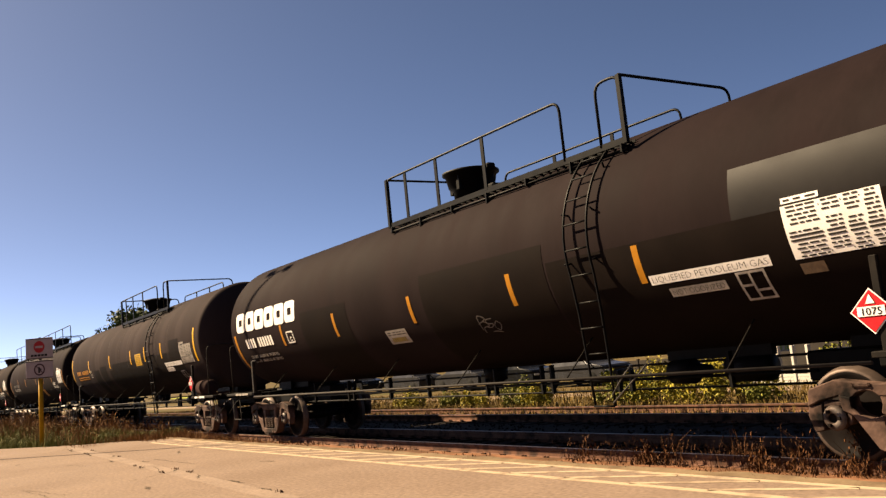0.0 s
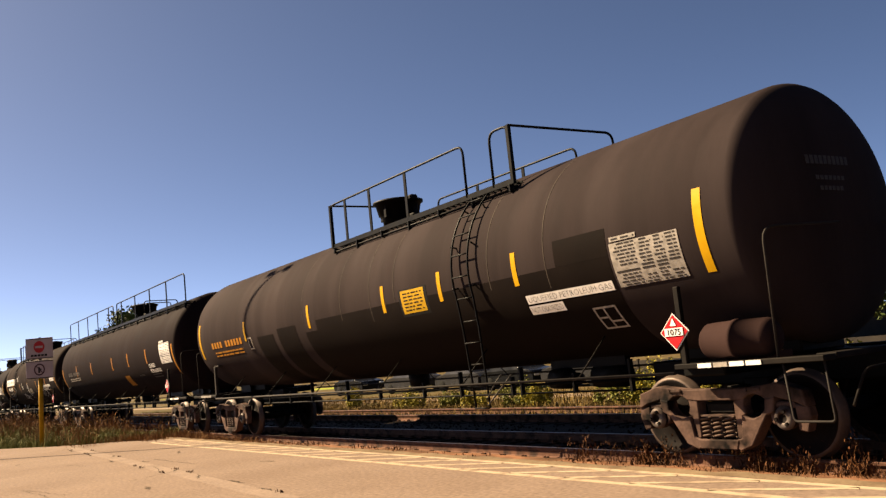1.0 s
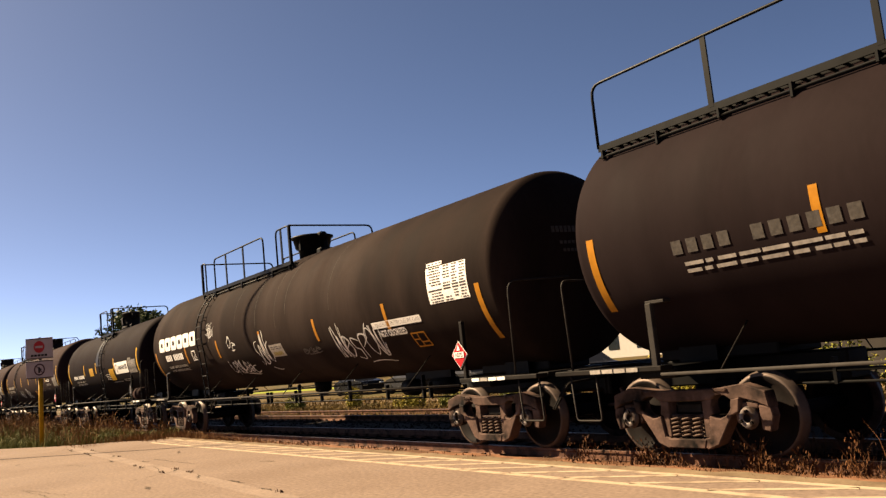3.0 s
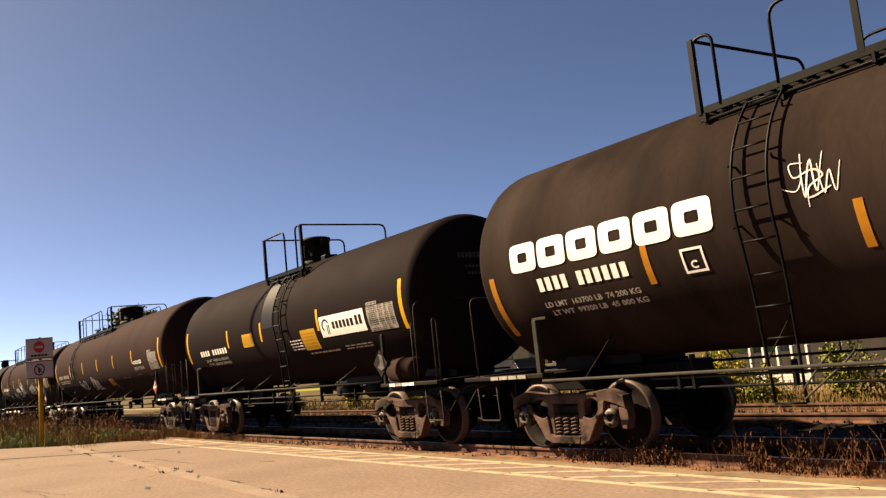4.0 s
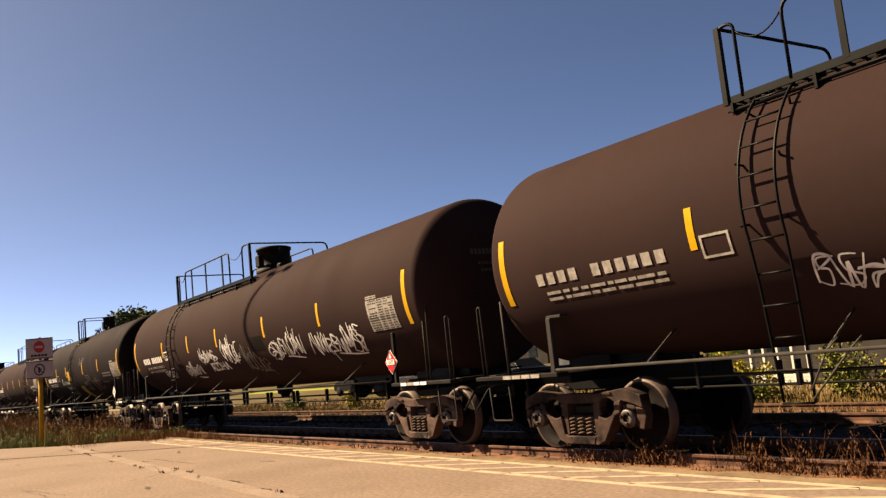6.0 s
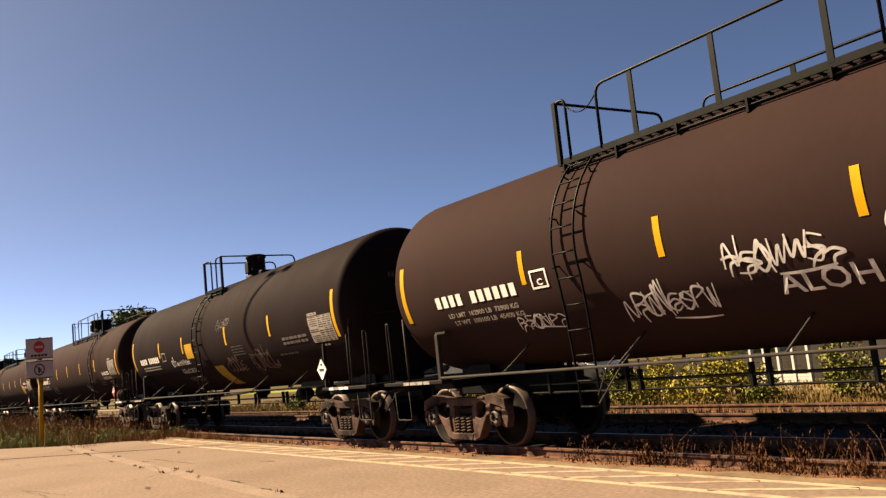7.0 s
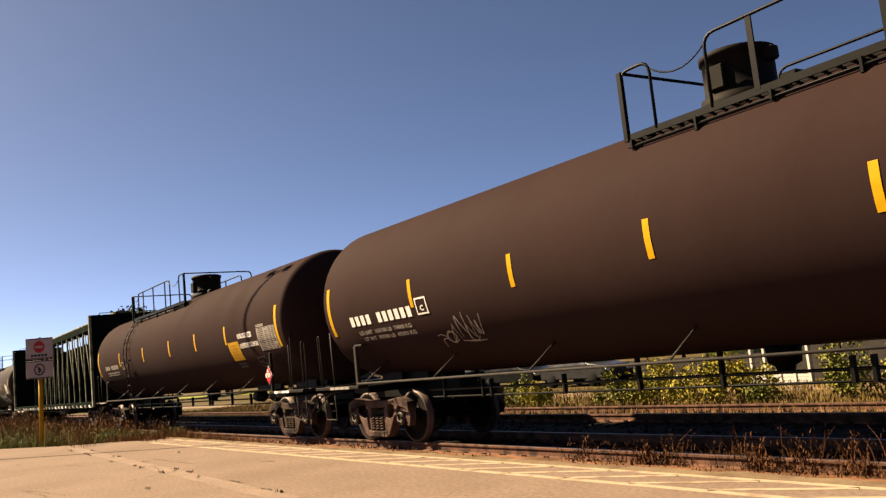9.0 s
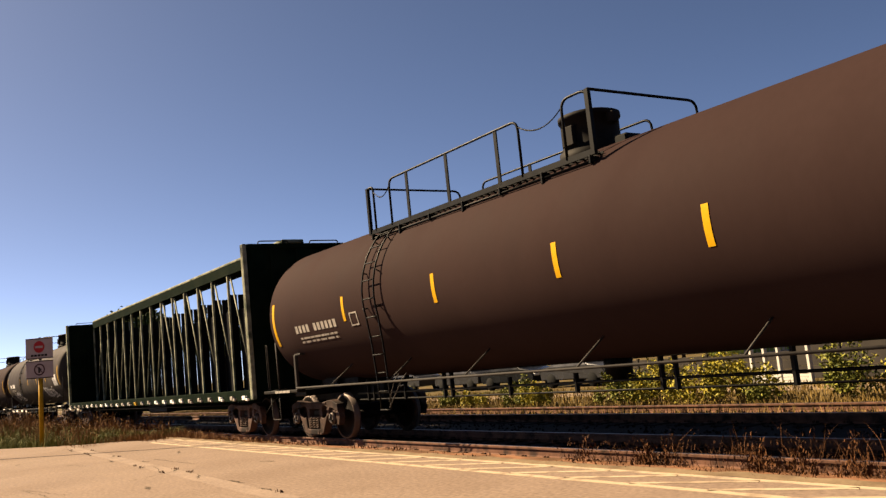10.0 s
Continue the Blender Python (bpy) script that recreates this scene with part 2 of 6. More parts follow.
def text_faces(words, height, bold=0.0):
    cu = bpy.data.curves.new("t", "FONT")
    cu.body, cu.size, cu.offset = words, height / 0.7, bold
    cu.resolution_u = 2
    ob = bpy.data.objects.new("t", cu)
    scene.collection.objects.link(ob)
    me = bpy.data.meshes.new_from_object(ob.evaluated_get(bpy.context.evaluated_depsgraph_get()))
    vs = [tuple(v.co) for v in me.vertices]
    fs = [tuple(p.vertices) for p in me.polygons]
    bpy.data.objects.remove(ob)
    bpy.data.curves.remove(cu)
    bpy.data.meshes.remove(me)
    return vs, fs


def lettering(name, words, x0, x1, deg, height, material, parent, lift=0.008, label="", bold=0.004):
    """Words laid round the tank's side between x0 and x1, their foot at deg."""
    vs, fs = text_faces(words, height, bold)
    w = max(v[0] for v in vs)
    k = (x1 - x0) / w
    return raw(name, [on_tank(x0 + v[0] * k, deg + math.degrees(v[1] / TR), lift) for v in vs], fs, material, parent, label)


def bars(name, x0, x1, d0, d1, rows, material, parent, seed=0, fill=0.6, lift=0.008, gaps=True, label=""):
    """Rows of unreadable marks: short bars of uneven length."""
    rng = random.Random(seed)
    vs, fs = [], []
    step = (d1 - d0) / rows
    for r in range(rows):
        lo, hi = d0 + step * r + step * (1 - fill) / 2, d0 + step * r + step * (1 + fill) / 2
        x = x0
        while x < x1 - 0.01:
            w = min(rng.uniform(0.06, 0.22) * (0.5 + 0.5 * (x1 - x0)), x1 - x)
            n = len(vs)
            vs += [on_tank(x, lo, lift), on_tank(x + w, lo, lift), on_tank(x + w, hi, lift), on_tank(x, hi, lift)]
            fs.append((n, n + 1, n + 2, n + 3))
            x += w + (rng.uniform(0.02, 0.07) if gaps else 0.02)
    return tagged(raw(name, vs, fs, material, parent, label), kind="stuff")


def glyphs(name, x0, x1, d0, d1, count, material, parent, lift=0.009, label=""):
    """Plain upright blocks in place of marks and numbers."""
    pitch = (x1 - x0) / count
    for i in range(count):
        if count > 7 and i == 4:
            continue
        a, b = x0 + pitch * (i + 0.14), x0 + pitch * (i + 0.80)
        raw(name, [on_tank(a, d0, lift), on_tank(b, d0, lift), on_tank(b, d1, lift), on_tank(a, d1, lift)], [(0, 1, 2, 3)], material, parent, label)


def big_logo(x0, x1, d0, d1, parent):
    """Six heavy rounded rings in place of the maker's lettering."""
    vs, fs = [], []
    pitch, mid, half = (x1 - x0) / 6, (d0 + d1) / 2, (d1 - d0) / 2
    n = 40
    for i in range(6):
        w = pitch * 0.46
        c = x0 + pitch * (i + 0.5)
        base = len(vs)
        for k in range(n):
            a = 2 * math.pi * k / n
            for q, (rx, ry) in enumerate(((w, half), (w * 0.36, half * 0.34))):
                p = 2 / (6 if q == 0 else 7)
                u = math.copysign(abs(math.cos(a)) ** p, math.cos(a)) * rx
                v = math.copysign(abs(math.sin(a)) ** p, math.sin(a)) * ry
                vs.append(on_tank(c + u, mid + v, 0.009))
        for k in range(n):
            a, b = base + 2 * k, base + 2 * ((k + 1) % n)
            fs.append((a, b, b + 1, a + 1))
    return raw("logo", vs, fs, M_WHITE, parent, "bold white block logo")


STROKES = (                     # pen movements that tags are written with, in a unit cell
    ((0.1, 0.0), (0.15, 1.0), (0.9, 0.8), (0.2, 0.5)),
    ((0.0, 1.0), (0.3, 0.0), (0.5, 0.8), (0.7, 0.0), (1.0, 1.0)),
    ((0.9, 0.9), (0.2, 0.8), (0.0, 0.3), (0.5, 0.0), (1.0, 0.25)),
    ((0.9, 0.9), (0.2, 0.95), (0.3, 0.55), (0.8, 0.4), (0.6, 0.0), (0.0, 0.1)),
    ((0.5, 1.0), (0.05, 0.5), (0.5, 0.0), (0.95, 0.5), (0.5, 1.0), (0.3, 0.7)),
    ((0.0, 0.0), (0.45, 1.05), (0.55, 1.0), (1.0, -0.1)),
    ((0.1, 1.0), (0.1, 0.1), (0.6, 0.0), (1.0, 0.3)),
    ((0.1, 0.0), (0.2, 1.1), (0.8, 0.1), (0.9, 1.2)),
    ((0.0, 0.5), (0.5, 0.6), (1.0, 0.35), (0.4, 0.2), (0.3, -0.3)),
)


def scribble(x0, x1, d0, d1, loops, seed, material, parent, width=0.022, label="hand-sprayed graffiti tag"):
    """A sprayed tag: a row of overlapping pen strokes across a patch of the tank, with a flourish beneath."""
    rng = random.Random(seed)
    vs, fs = [], []
    cell, hgt = (x1 - x0) / loops, (d1 - d0) * TR * math.pi / 180
    lines = []
    for i in range(loops):
        wide, tall, up = rng.uniform(1.0, 1.45), rng.uniform(0.62, 1.0), rng.uniform(0.0, 0.25)
        for j in range(rng.choice((1, 2, 2))):
            pen = rng.choice(STROKES)
            lines.append([(x0 + cell * (i + (p + rng.uniform(-.1, .1)) * wide - 0.1) + 0.16 * q * cell, hgt * (up + (q + rng.uniform(-.08, .08)) * tall * 0.8)) for p, q in pen])
    y = rng.uniform(-0.05, 0.1)
    lines.append([(x0 + (x1 - x0) * t, hgt * (y + 0.08 * math.sin(5 * t + seed))) for t in (0.45, 0.6, 0.75, 0.92)])
    foot = d0 * TR * math.pi / 180
    for n, pts in enumerate(lines):
        fine = []
        ext = [pts[0]] + pts + [pts[-1]]
        for a, b, c, d in zip(ext, ext[1:], ext[2:], ext[3:]):
            for k in range(7):
                t = k / 7
                fine.append(tuple(0.5 * (2 * b[m] + (c[m] - a[m]) * t + (2 * a[m] - 5 * b[m] + 4 * c[m] - d[m]) * t * t + (3 * b[m] - a[m] - 3 * c[m] + d[m]) * t ** 3) for m in (0, 1)))
        fine.append(pts[-1])
        last = None
        for k, (p, q) in enumerate(zip(fine, fine[1:] + [fine[-1]])):
            if k < len(fine) - 1:
                dx, dy = q[0] - p[0], q[1] - p[1]
                ln = math.hypot(dx, dy) or 1
                dx, dy = dx / ln, dy / ln
            w = 0.72 * width * (0.55 + 0.45 * math.sin(math.pi * min(1, (k + 1.5) / len(fine)))) * (1.0 if n % 3 else 0.8)
            base = len(vs)
            for side in (-1, 1):
                vs.append(on_tank(p[0] - side * dy * w, math.degrees((foot + p[1] + side * dx * w) / TR), 0.007 + 0.0004 * (n % 8)))
            if last is not None:
                fs.append((last, last + 1, base + 1, base))
            last = base
    return tagged(raw("graffiti", vs, fs, material, parent, label), kind="stuff")


WHEEL_R = 0.47
BASE = 1.80


def build_wheelset():
    bm = bmesh.new()
    lathe(bm, [(-1.10, 0.0), (-1.10, 0.045), (-1.12, 0.05), (-1.12, 0.105), (-1.08, 0.13), (-0.98, 0.125), (-0.97, 0.085), (-0.80, 0.085)], 16, m=[0, 0, 3, 3, 1, 0, 0])
    lathe(bm, [(0.80, 0.085), (0.97, 0.085), (0.98, 0.125), (1.08, 0.13), (1.12, 0.105), (1.12, 0.05), (1.10, 0.045), (1.10, 0.0)], 16, m=[0, 0, 1, 3, 3, 0, 0])
    for s in (-1, 1):
        prof = [(0.82, 0.09), (0.82, 0.15), (0.78, 0.19), (0.755, 0.36), (0.80, 0.40), (0.80, WHEEL_R - 0.035), (0.795, WHEEL_R), (0.715, WHEEL_R + 0.003), (0.70, WHEEL_R + 0.028), (0.672, WHEEL_R + 0.022), (0.668, 0.40), (0.715, 0.36), (0.70, 0.18), (0.68, 0.15), (0.68, 0.09)]
        mats = [0, 0, 0, 0, 0, 2, 2, 2, 1, 1, 0, 0, 0, 0]
        lathe(bm, [(s * a, r) for a, r in prof], 32, m=mats)
    lathe(bm, [(-0.70, 0.085), (0.70, 0.085)], 14)
    for s in (-1, 1):                       # cap bolts
        for k in range(3):
            a = 2 * math.pi * k / 3
            box(bm, 0.078 * math.cos(a) - 0.016, 0.078 * math.cos(a) + 0.016, s * 1.12 - 0.025, s * 1.12 + 0.025, 0.078 * math.sin(a) - 0.016, 0.078 * math.sin(a) + 0.016, m=0)
    bmesh.ops.recalc_face_normals(bm, faces=bm.faces)
    me = bpy.data.meshes.new("wheelset")
    bm.to_mesh(me)
    bm.free()
    for m in (M_WHEEL, M_TRUCK_DARK, M_TREAD, M_CAP):
        me.materials.append(m)
    return me


def build_sideframe():
    """A cast truck side frame: a top chord, two sloping tension legs, columns and pedestal jaws round a spring window."""
    bm = bmesh.new()
    h = BASE / 2

    def plate(poly, y0, y1):
        a = [bm.verts.new((x, y0, z)) for x, z in poly]
        b = [bm.verts.new((x, y1, z)) for x, z in poly]
        bm.faces.new(a), bm.faces.new(b[::-1])
        for i in range(len(poly)):
            j = (i + 1) % len(poly)
            bm.faces.new((a[j], a[i], b[i], b[j]))
    W = WHEEL_R
    # top chord, thickest over the windows and falling to the pedestals
    top = [(-1.19, 0.58), (-1.16, 0.76), (-0.86, 0.85), (-0.42, 0.80), (0.42, 0.80), (0.86, 0.85), (1.16, 0.76), (1.19, 0.58)]
    under = [(1.04, 0.64), (0.82, 0.69), (0.69, 0.665), (0.62, 0.715), (0.54, 0.735), (0.46, 0.72), (0.40, 0.68), (0.26, 0.665)]
    plate(top + under + [(-x, z) for x, z in under[::-1]], -1.09, -0.92)
    for s in (-1, 1):
        plate([(s * x, z) for x, z in ((0.69, 0.675), (0.82, 0.70), (0.79, 0.54), (0.69, 0.50), (0.46, 0.17), (0.30, 0.11), (0.255, 0.13), (0.255, 0.235), (0.33, 0.25), (0.37, 0.50), (0.44, 0.475), (0.52, 0.465), (0.61, 0.50), (0.68, 0.57))][::s], -1.11, -0.93)   # tension leg
        plate([(s * x, z) for x, z in ((0.255, 0.67), (0.40, 0.69), (0.385, 0.60), (0.41, 0.51), (0.36, 0.49), (0.325, 0.24), (0.255, 0.24))][::s], -1.08, -0.93)     # column
        plate([(s * (h + 0.13), W + 0.14), (s * (h + 0.29), W + 0.12), (s * (h + 0.31), W + 0.02), (s * (h + 0.25), W - 0.15), (s * (h + 0.14), W - 0.13)][::s], -1.07, -0.94)  # outer jaw
        plate([(s * (h - 0.20), W + 0.16), (s * (h - 0.13), W + 0.16), (s * (h - 0.13), W - 0.08), (s * (h - 0.18), W - 0.05)][::s], -1.07, -0.94)
        box(bm, s * h - 0.13, s * h + 0.13, -1.06, -0.95, W + 0.10, W + 0.17, 0.01)  # bearing adapter
        box(bm, s * 0.56 - 0.09, s * 0.56 + 0.09, -1.105, -1.085, 0.765, 0.805, 0.006)  # cast pad
    box(bm, -0.25, 0.25, -1.07, -0.96, 0.475, 0.505, 0.008)     # lip of the bolster's opening
    plate([(-0.30, 0.23), (-0.26, 0.12), (0.26, 0.12), (0.30, 0.23)][::-1], -1.12, -0.90)   # spring seat
    bmesh.ops.recalc_face_normals(bm, faces=bm.faces)
    es = [e for e in bm.edges if e.calc_face_angle(0) > 0.6]
    bmesh.ops.bevel(bm, geom=es, offset=0.012, segments=1, affect="EDGES")
    me = bpy.data.meshes.new("side_frame")
    bm.to_mesh(me)
    bm.free()
    return me


def build_spring():
    bm = bmesh.new()
    n = 40
    for y in (-1.06, -0.95):
        tube(bm, [(0.066 * math.cos(k * 0.8), y + 0.05 * math.sin(k * 0.8), 0.24 + 0.24 * k / n) for k in range(n + 1)], 0.014, 4)
    me = bpy.data.meshes.new("spring")
    bm.to_mesh(me)
    bm.free()
    me.materials.append(M_SPRING)
    return me


def build_bolster():
    bm = bmesh.new()
    box(bm, -0.21, 0.21, -1.00, 1.00, 0.50, 0.65, 0.03)
    box(bm, -0.18, 0.18, -0.3, 0.3, 0.70, 0.86, 0.02)
    for s in (-1, 1):
        box(bm, -0.10, 0.10, s * 0.62 - 0.1, s * 0.62 + 0.1, 0.70, 0.80, 0.01)      # side bearings
    me = bpy.data.meshes.new("bolster")
    bm.to_mesh(me)
    bm.free()
    me.materials.append(M_GRIME)
    return me


def build_brakebeam():
    bm = bmesh.new()
    for s in (-1, 1):
        x = s * 0.36
        tube(bm, [(x, -0.75, 0.42), (x * 0.8, 0, 0.36), (x, 0.75, 0.42)], 0.035, 6)
        for y in (-0.745, 0.745):
            box(bm, x + s * 0.02, x + s * 0.07, y - 0.045, y + 0.045, 0.30, 0.60, 0.01)
    me = bpy.data.meshes.new("brake_beam")
    bm.to_mesh(me)
    bm.free()
    me.materials.append(M_GRIME)
    return me


ME_WHEEL, ME_FRAME, ME_SPRING, ME_BOLSTER, ME_BRAKE = build_wheelset(), build_sideframe(), build_spring(), build_bolster(), build_brakebeam()
ME_FRAME.materials.append(M_TRUCK)
ME_FRAME2 = ME_FRAME.copy()
ME_FRAME2.materials[0] = M_TRUCK_DARK
WHEELSETS = []


def truck(parent, x, rusty=True):
    t = new("truck", ME_BOLSTER)
    t.parent = parent
    t.matrix_basis = pose(x, 0, 0)
    f = ME_FRAME if rusty else ME_FRAME2
    share("side_frame", f, t, pose(0, 0, 0))
    share("side_frame", f, t, pose(0, 0, 0, 0, 0, 180))
    for sx in (-0.165, 0.0, 0.165):
        share("spring", ME_SPRING, t, pose(sx, 0, 0))
        share("spring", ME_SPRING, t, pose(sx, 0, 0, 0, 0, 180))
    share("brake_beam", ME_BRAKE, t, pose(0, 0, 0))
    for s in (-1, 1):
        w = share("wheelset", ME_WHEEL, t, pose(s * BASE / 2, 0, WHEEL_R))
        WHEELSETS.append((w, s * BASE / 2))
    return t


def build_coupler():
    bm = bmesh.new()
    box(bm, -0.1, 0.62, -0.08, 0.08, 0.80, 0.96, 0.02)
    box(bm, 0.58, 0.86, -0.16, 0.10, 0.74, 1.02, 0.04)
    box(bm, 0.80, 0.93, 0.02, 0.16, 0.76, 1.00, 0.04)
    tube(bm, bent([(0.35, -0.30, 0.80), (0.50, -0.30, 0.55), (0.85, -0.28, 0.50)], 0.15), 0.028, 6)   # air hose
    me = bpy.data.meshes.new("coupler")
    bm.to_mesh(me)
    bm.free()
    me.materials.append(M_TRUCK)
    return me


ME_COUPLER = build_coupler()


def shell_mesh(half, depth, power):
    """The barrel with two dished heads; power sets how tight the knuckle is."""
    bm, r = bmesh.new(), TR
    head = []
    for k in range(13):
        a = math.pi / 2 * k / 12
        head.append((depth * math.sin(a), r * max(0.0004, math.cos(a)) ** (2 / power)))
    prof = [(-half - a, q) for a, q in head[::-1]]
    n = 16
    prof += [(-half + 2 * half * i / n, r) for i in range(1, n)]
    prof += [(half + a, q) for a, q in head]
    lathe(bm, [(a, max(q, 0.0005)) for a, q in prof], 80, axis="x", at=(0, 0, TZ))
    bmesh.ops.recalc_face_normals(bm, faces=bm.faces)
    return bm


RUNS = {                        # near-side railing runs past the platform's start: from, to, posts between
    "bowl": ((0.0, 4.9, (0.66, 1.68, 3.04)), (5.63, 6.0, ())),
    "gate_left": ((0.0, 0.22, ()), (0.83, 4.71, (1.46, 2.75, 4.15)), (5.70, 6.3, (6.22,))),
    "gate_wide": ((0.0, 0.50, ()), (1.36, 5.44, (1.98, 3.46, 4.72)), (6.12, 6.28, ())),
    "long": ((0.0, 8.77, (1.88, 3.91, 5.91, 7.94)), (9.35, 18.13, (10.10, 12.13, 14.10, 16.11))),
    "bowl_left": ((0.0, 0.30, ()), (1.06, 4.69, (2.0, 3.30)), (5.50, 6.29, (5.8,))),
}


STAYS = {"gate_left": (2.70, 5.05, 7.45, 10.05, 12.70, 15.60), "gate_wide": (1.30, 3.68, 6.20, 8.80, 11.40, 14.30)}


def railing(parent, xl, xr, gap, yw=1.08, chain=False, closed=True, runs=None):
    """Safety railing round the top platform: near side open at the ladder, ends closed, far side set back from the ends."""
    z0 = TZ + TR - 0.26
    z1 = z0 + (0.85 if TR > 1.5 else 0.95)

    def run(a, b, y, posts, rr=0.021):
        bm = bmesh.new()
        tube(bm, bent([(a, y, z0), (a, y, z1), (b, y, z1), (b, y, z0)], 0.16), rr, 6)
        for x in posts:
            box(bm, x - 0.036, x + 0.036, y - 0.012, y + 0.012, z0, z1)
        return part("railing", bm, M_RAILING, parent)

    def even(a, b, n):
        return [a + (b - a) * i / n for i in range(1, n)]
    if runs:
        spans = [(xl + a, xl + b if k < len(RUNS[runs]) - 1 else xr, [xl + p for p in ps]) for k, (a, b, ps) in enumerate(RUNS[runs])]
    else:
        spans = [(a, b, even(a, b, max(1, round((b - a) / 1.5)))) for a, b in ((xl, gap[0]), (gap[1], xr)) if b - a > 0.25]
    for a, b, ps in spans:
        run(a, b, -yw, ps)
    if closed:
        a, b = xl + 0.8, xr - 0.9
        if b - a > 0.8:
            run(a, b, yw, even(a, b, max(2, round((b - a) / 1.4))))
    else:
        for x, y in ((xl + 9.1, 0.2), (xl + 10.0, -0.2)):
            bm = bmesh.new()                # guards across the walkway on both sides of the dome
            tube(bm, bent([(x, y, z0 + 0.1), (x, y, z1), (x, yw, z1), (x, yw, z0)], 0.12), 0.02, 6)
            part("cross_railing", bm, M_RAILING, parent)
    for x in (xl, xr) if closed else ():
        bm = bmesh.new()
        tube(bm, bent([(x, -yw, z1), (x, yw, z1), (x, yw, z0)], 0.16), 0.021, 6)
        box(bm, x - 0.032, x + 0.032, -yw - 0.03, -yw + 0.03, z0 - 0.05, z1)
        part("end_railing", bm, M_RAILING, parent)
    gaps = [(a[1], b[0]) for a, b in zip(spans, spans[1:])] if runs and runs.startswith("gate") else [gap] if chain else []
    for g0, g1 in gaps:
        if g1 - g0 < 0.5 or (g1 < xr - 1.5 and g0 > xl + 1.0 and not chain):
            continue
        bm = bmesh.new()
        tube(bm, [(g0 + (g1 - g0) * k / 10, -yw, z1 - 0.10 - 0.16 * (1 - (k / 5 - 1) ** 2)) for k in range(11)], 0.011, 4)
        part("safety_chain", bm, M_RAILING, parent)


def platform(parent, x0, x1, yw=1.08):
    """Grating walkways beside the dome with their edge angles and brackets."""
    z = TZ + TR - 0.26
    for s in (-1, 1):
        bm = bmesh.new()
        a, b = sorted((s * yw, s * (yw - 0.42)))
        n = int((x1 - x0) / 0.16)
        for i in range(n):
            x = x0 + (x1 - x0) * (i + 0.5) / n
            box(bm, x - 0.012, x + 0.012, a, b, z - 0.03, z)
        for k in range(6):
            y = a + (b - a) * k / 5
            box(bm, x0, x1, y - 0.006, y + 0.006, z - 0.028, z + 0.004)
        box(bm, x0, x1, s * yw - 0.010, s * yw + 0.010, z - 0.050, z + 0.035)
        tube(bm, [(x0, s * yw, z - 0.125), (x1, s * yw, z - 0.125)], 0.016, 5)
        part("walkway", bm, M_RAILING, parent, "black steel grating walkway")
        m = max(3, int((x1 - x0) / 0.95))
        for i in range(m + 1):
            bm = bmesh.new()
            x = x0 + 0.08 + (x1 - x0 - 0.16) * i / m
            box(bm, x - 0.022, x + 0.022, s * yw - 0.035, s * yw + 0.035, z - 0.16 - 0.05 * (i % 2), z - 0.04, 0.008)
            box(bm, x - 0.02, x + 0.02, min(s * yw, s * 0.5), max(s * yw, s * 0.5), z - 0.10, z - 0.06)
            part("bracket", bm, M_RAILING, parent)


def dome(parent, x, kind):
    bm = bmesh.new()
    top = TZ + TR
    if kind == "bowl":
        lathe(bm, [(top - 0.12, 0.33), (top + 0.16, 0.34), (top + 0.22, 0.42), (top + 0.44, 0.47), (top + 0.46, 0.52), (top + 0.50, 0.52), (top + 0.52, 0.45), (top + 0.56, 0.2), (top + 0.56, 0.0005)], 28, axis="z", at=(x, 0, 0))
        box(bm, x + 0.42, x + 0.66, -0.09, 0.09, top + 0.42, top + 0.53, 0.03)
        for a in range(4):
            c, s = math.cos(a * 1.57 + .4), math.sin(a * 1.57 + .4)
            box(bm, x + 0.4 * c - 0.05, x + 0.4 * c + 0.05, 0.4 * s - 0.05, 0.4 * s + 0.05, top + 0.14, top + 0.40, 0.01)
    else:
        w = {"drum": 0.44, "narrow": 0.33, "slim": 0.25}[kind]
        lathe(bm, [(top - 0.12, w + 0.06), (top + 0.06, w + 0.06), (top + 0.07, w), (top + 0.54, w), (top + 0.54, w + 0.03), (top + 0.61, w + 0.03), (top + 0.64, w - 0.05), (top + 0.66, 0.0005)], 24 if kind == "drum" else 20, axis="z", at=(x, 0, 0))
        box(bm, x - 0.13, x + 0.13, -w - 0.05, -w + 0.05, top + 0.12, top + 0.42, 0.015)
        box(bm, x + w - 0.03, x + w + 0.12, -0.07, 0.07, top + 0.38, top + 0.55, 0.02)
    bmesh.ops.recalc_face_normals(bm, faces=bm.faces)
    part("valve_housing", bm, M_BLACK if kind == "bowl" else M_GRIME, parent, "black lidded valve housing")
    bm = bmesh.new()
    box(bm, x + 0.7, x + 0.95, -0.25, 0.1, top - 0.04, top + 0.10, 0.03)
    part("top_fitting", bm, M_BLACK, parent)


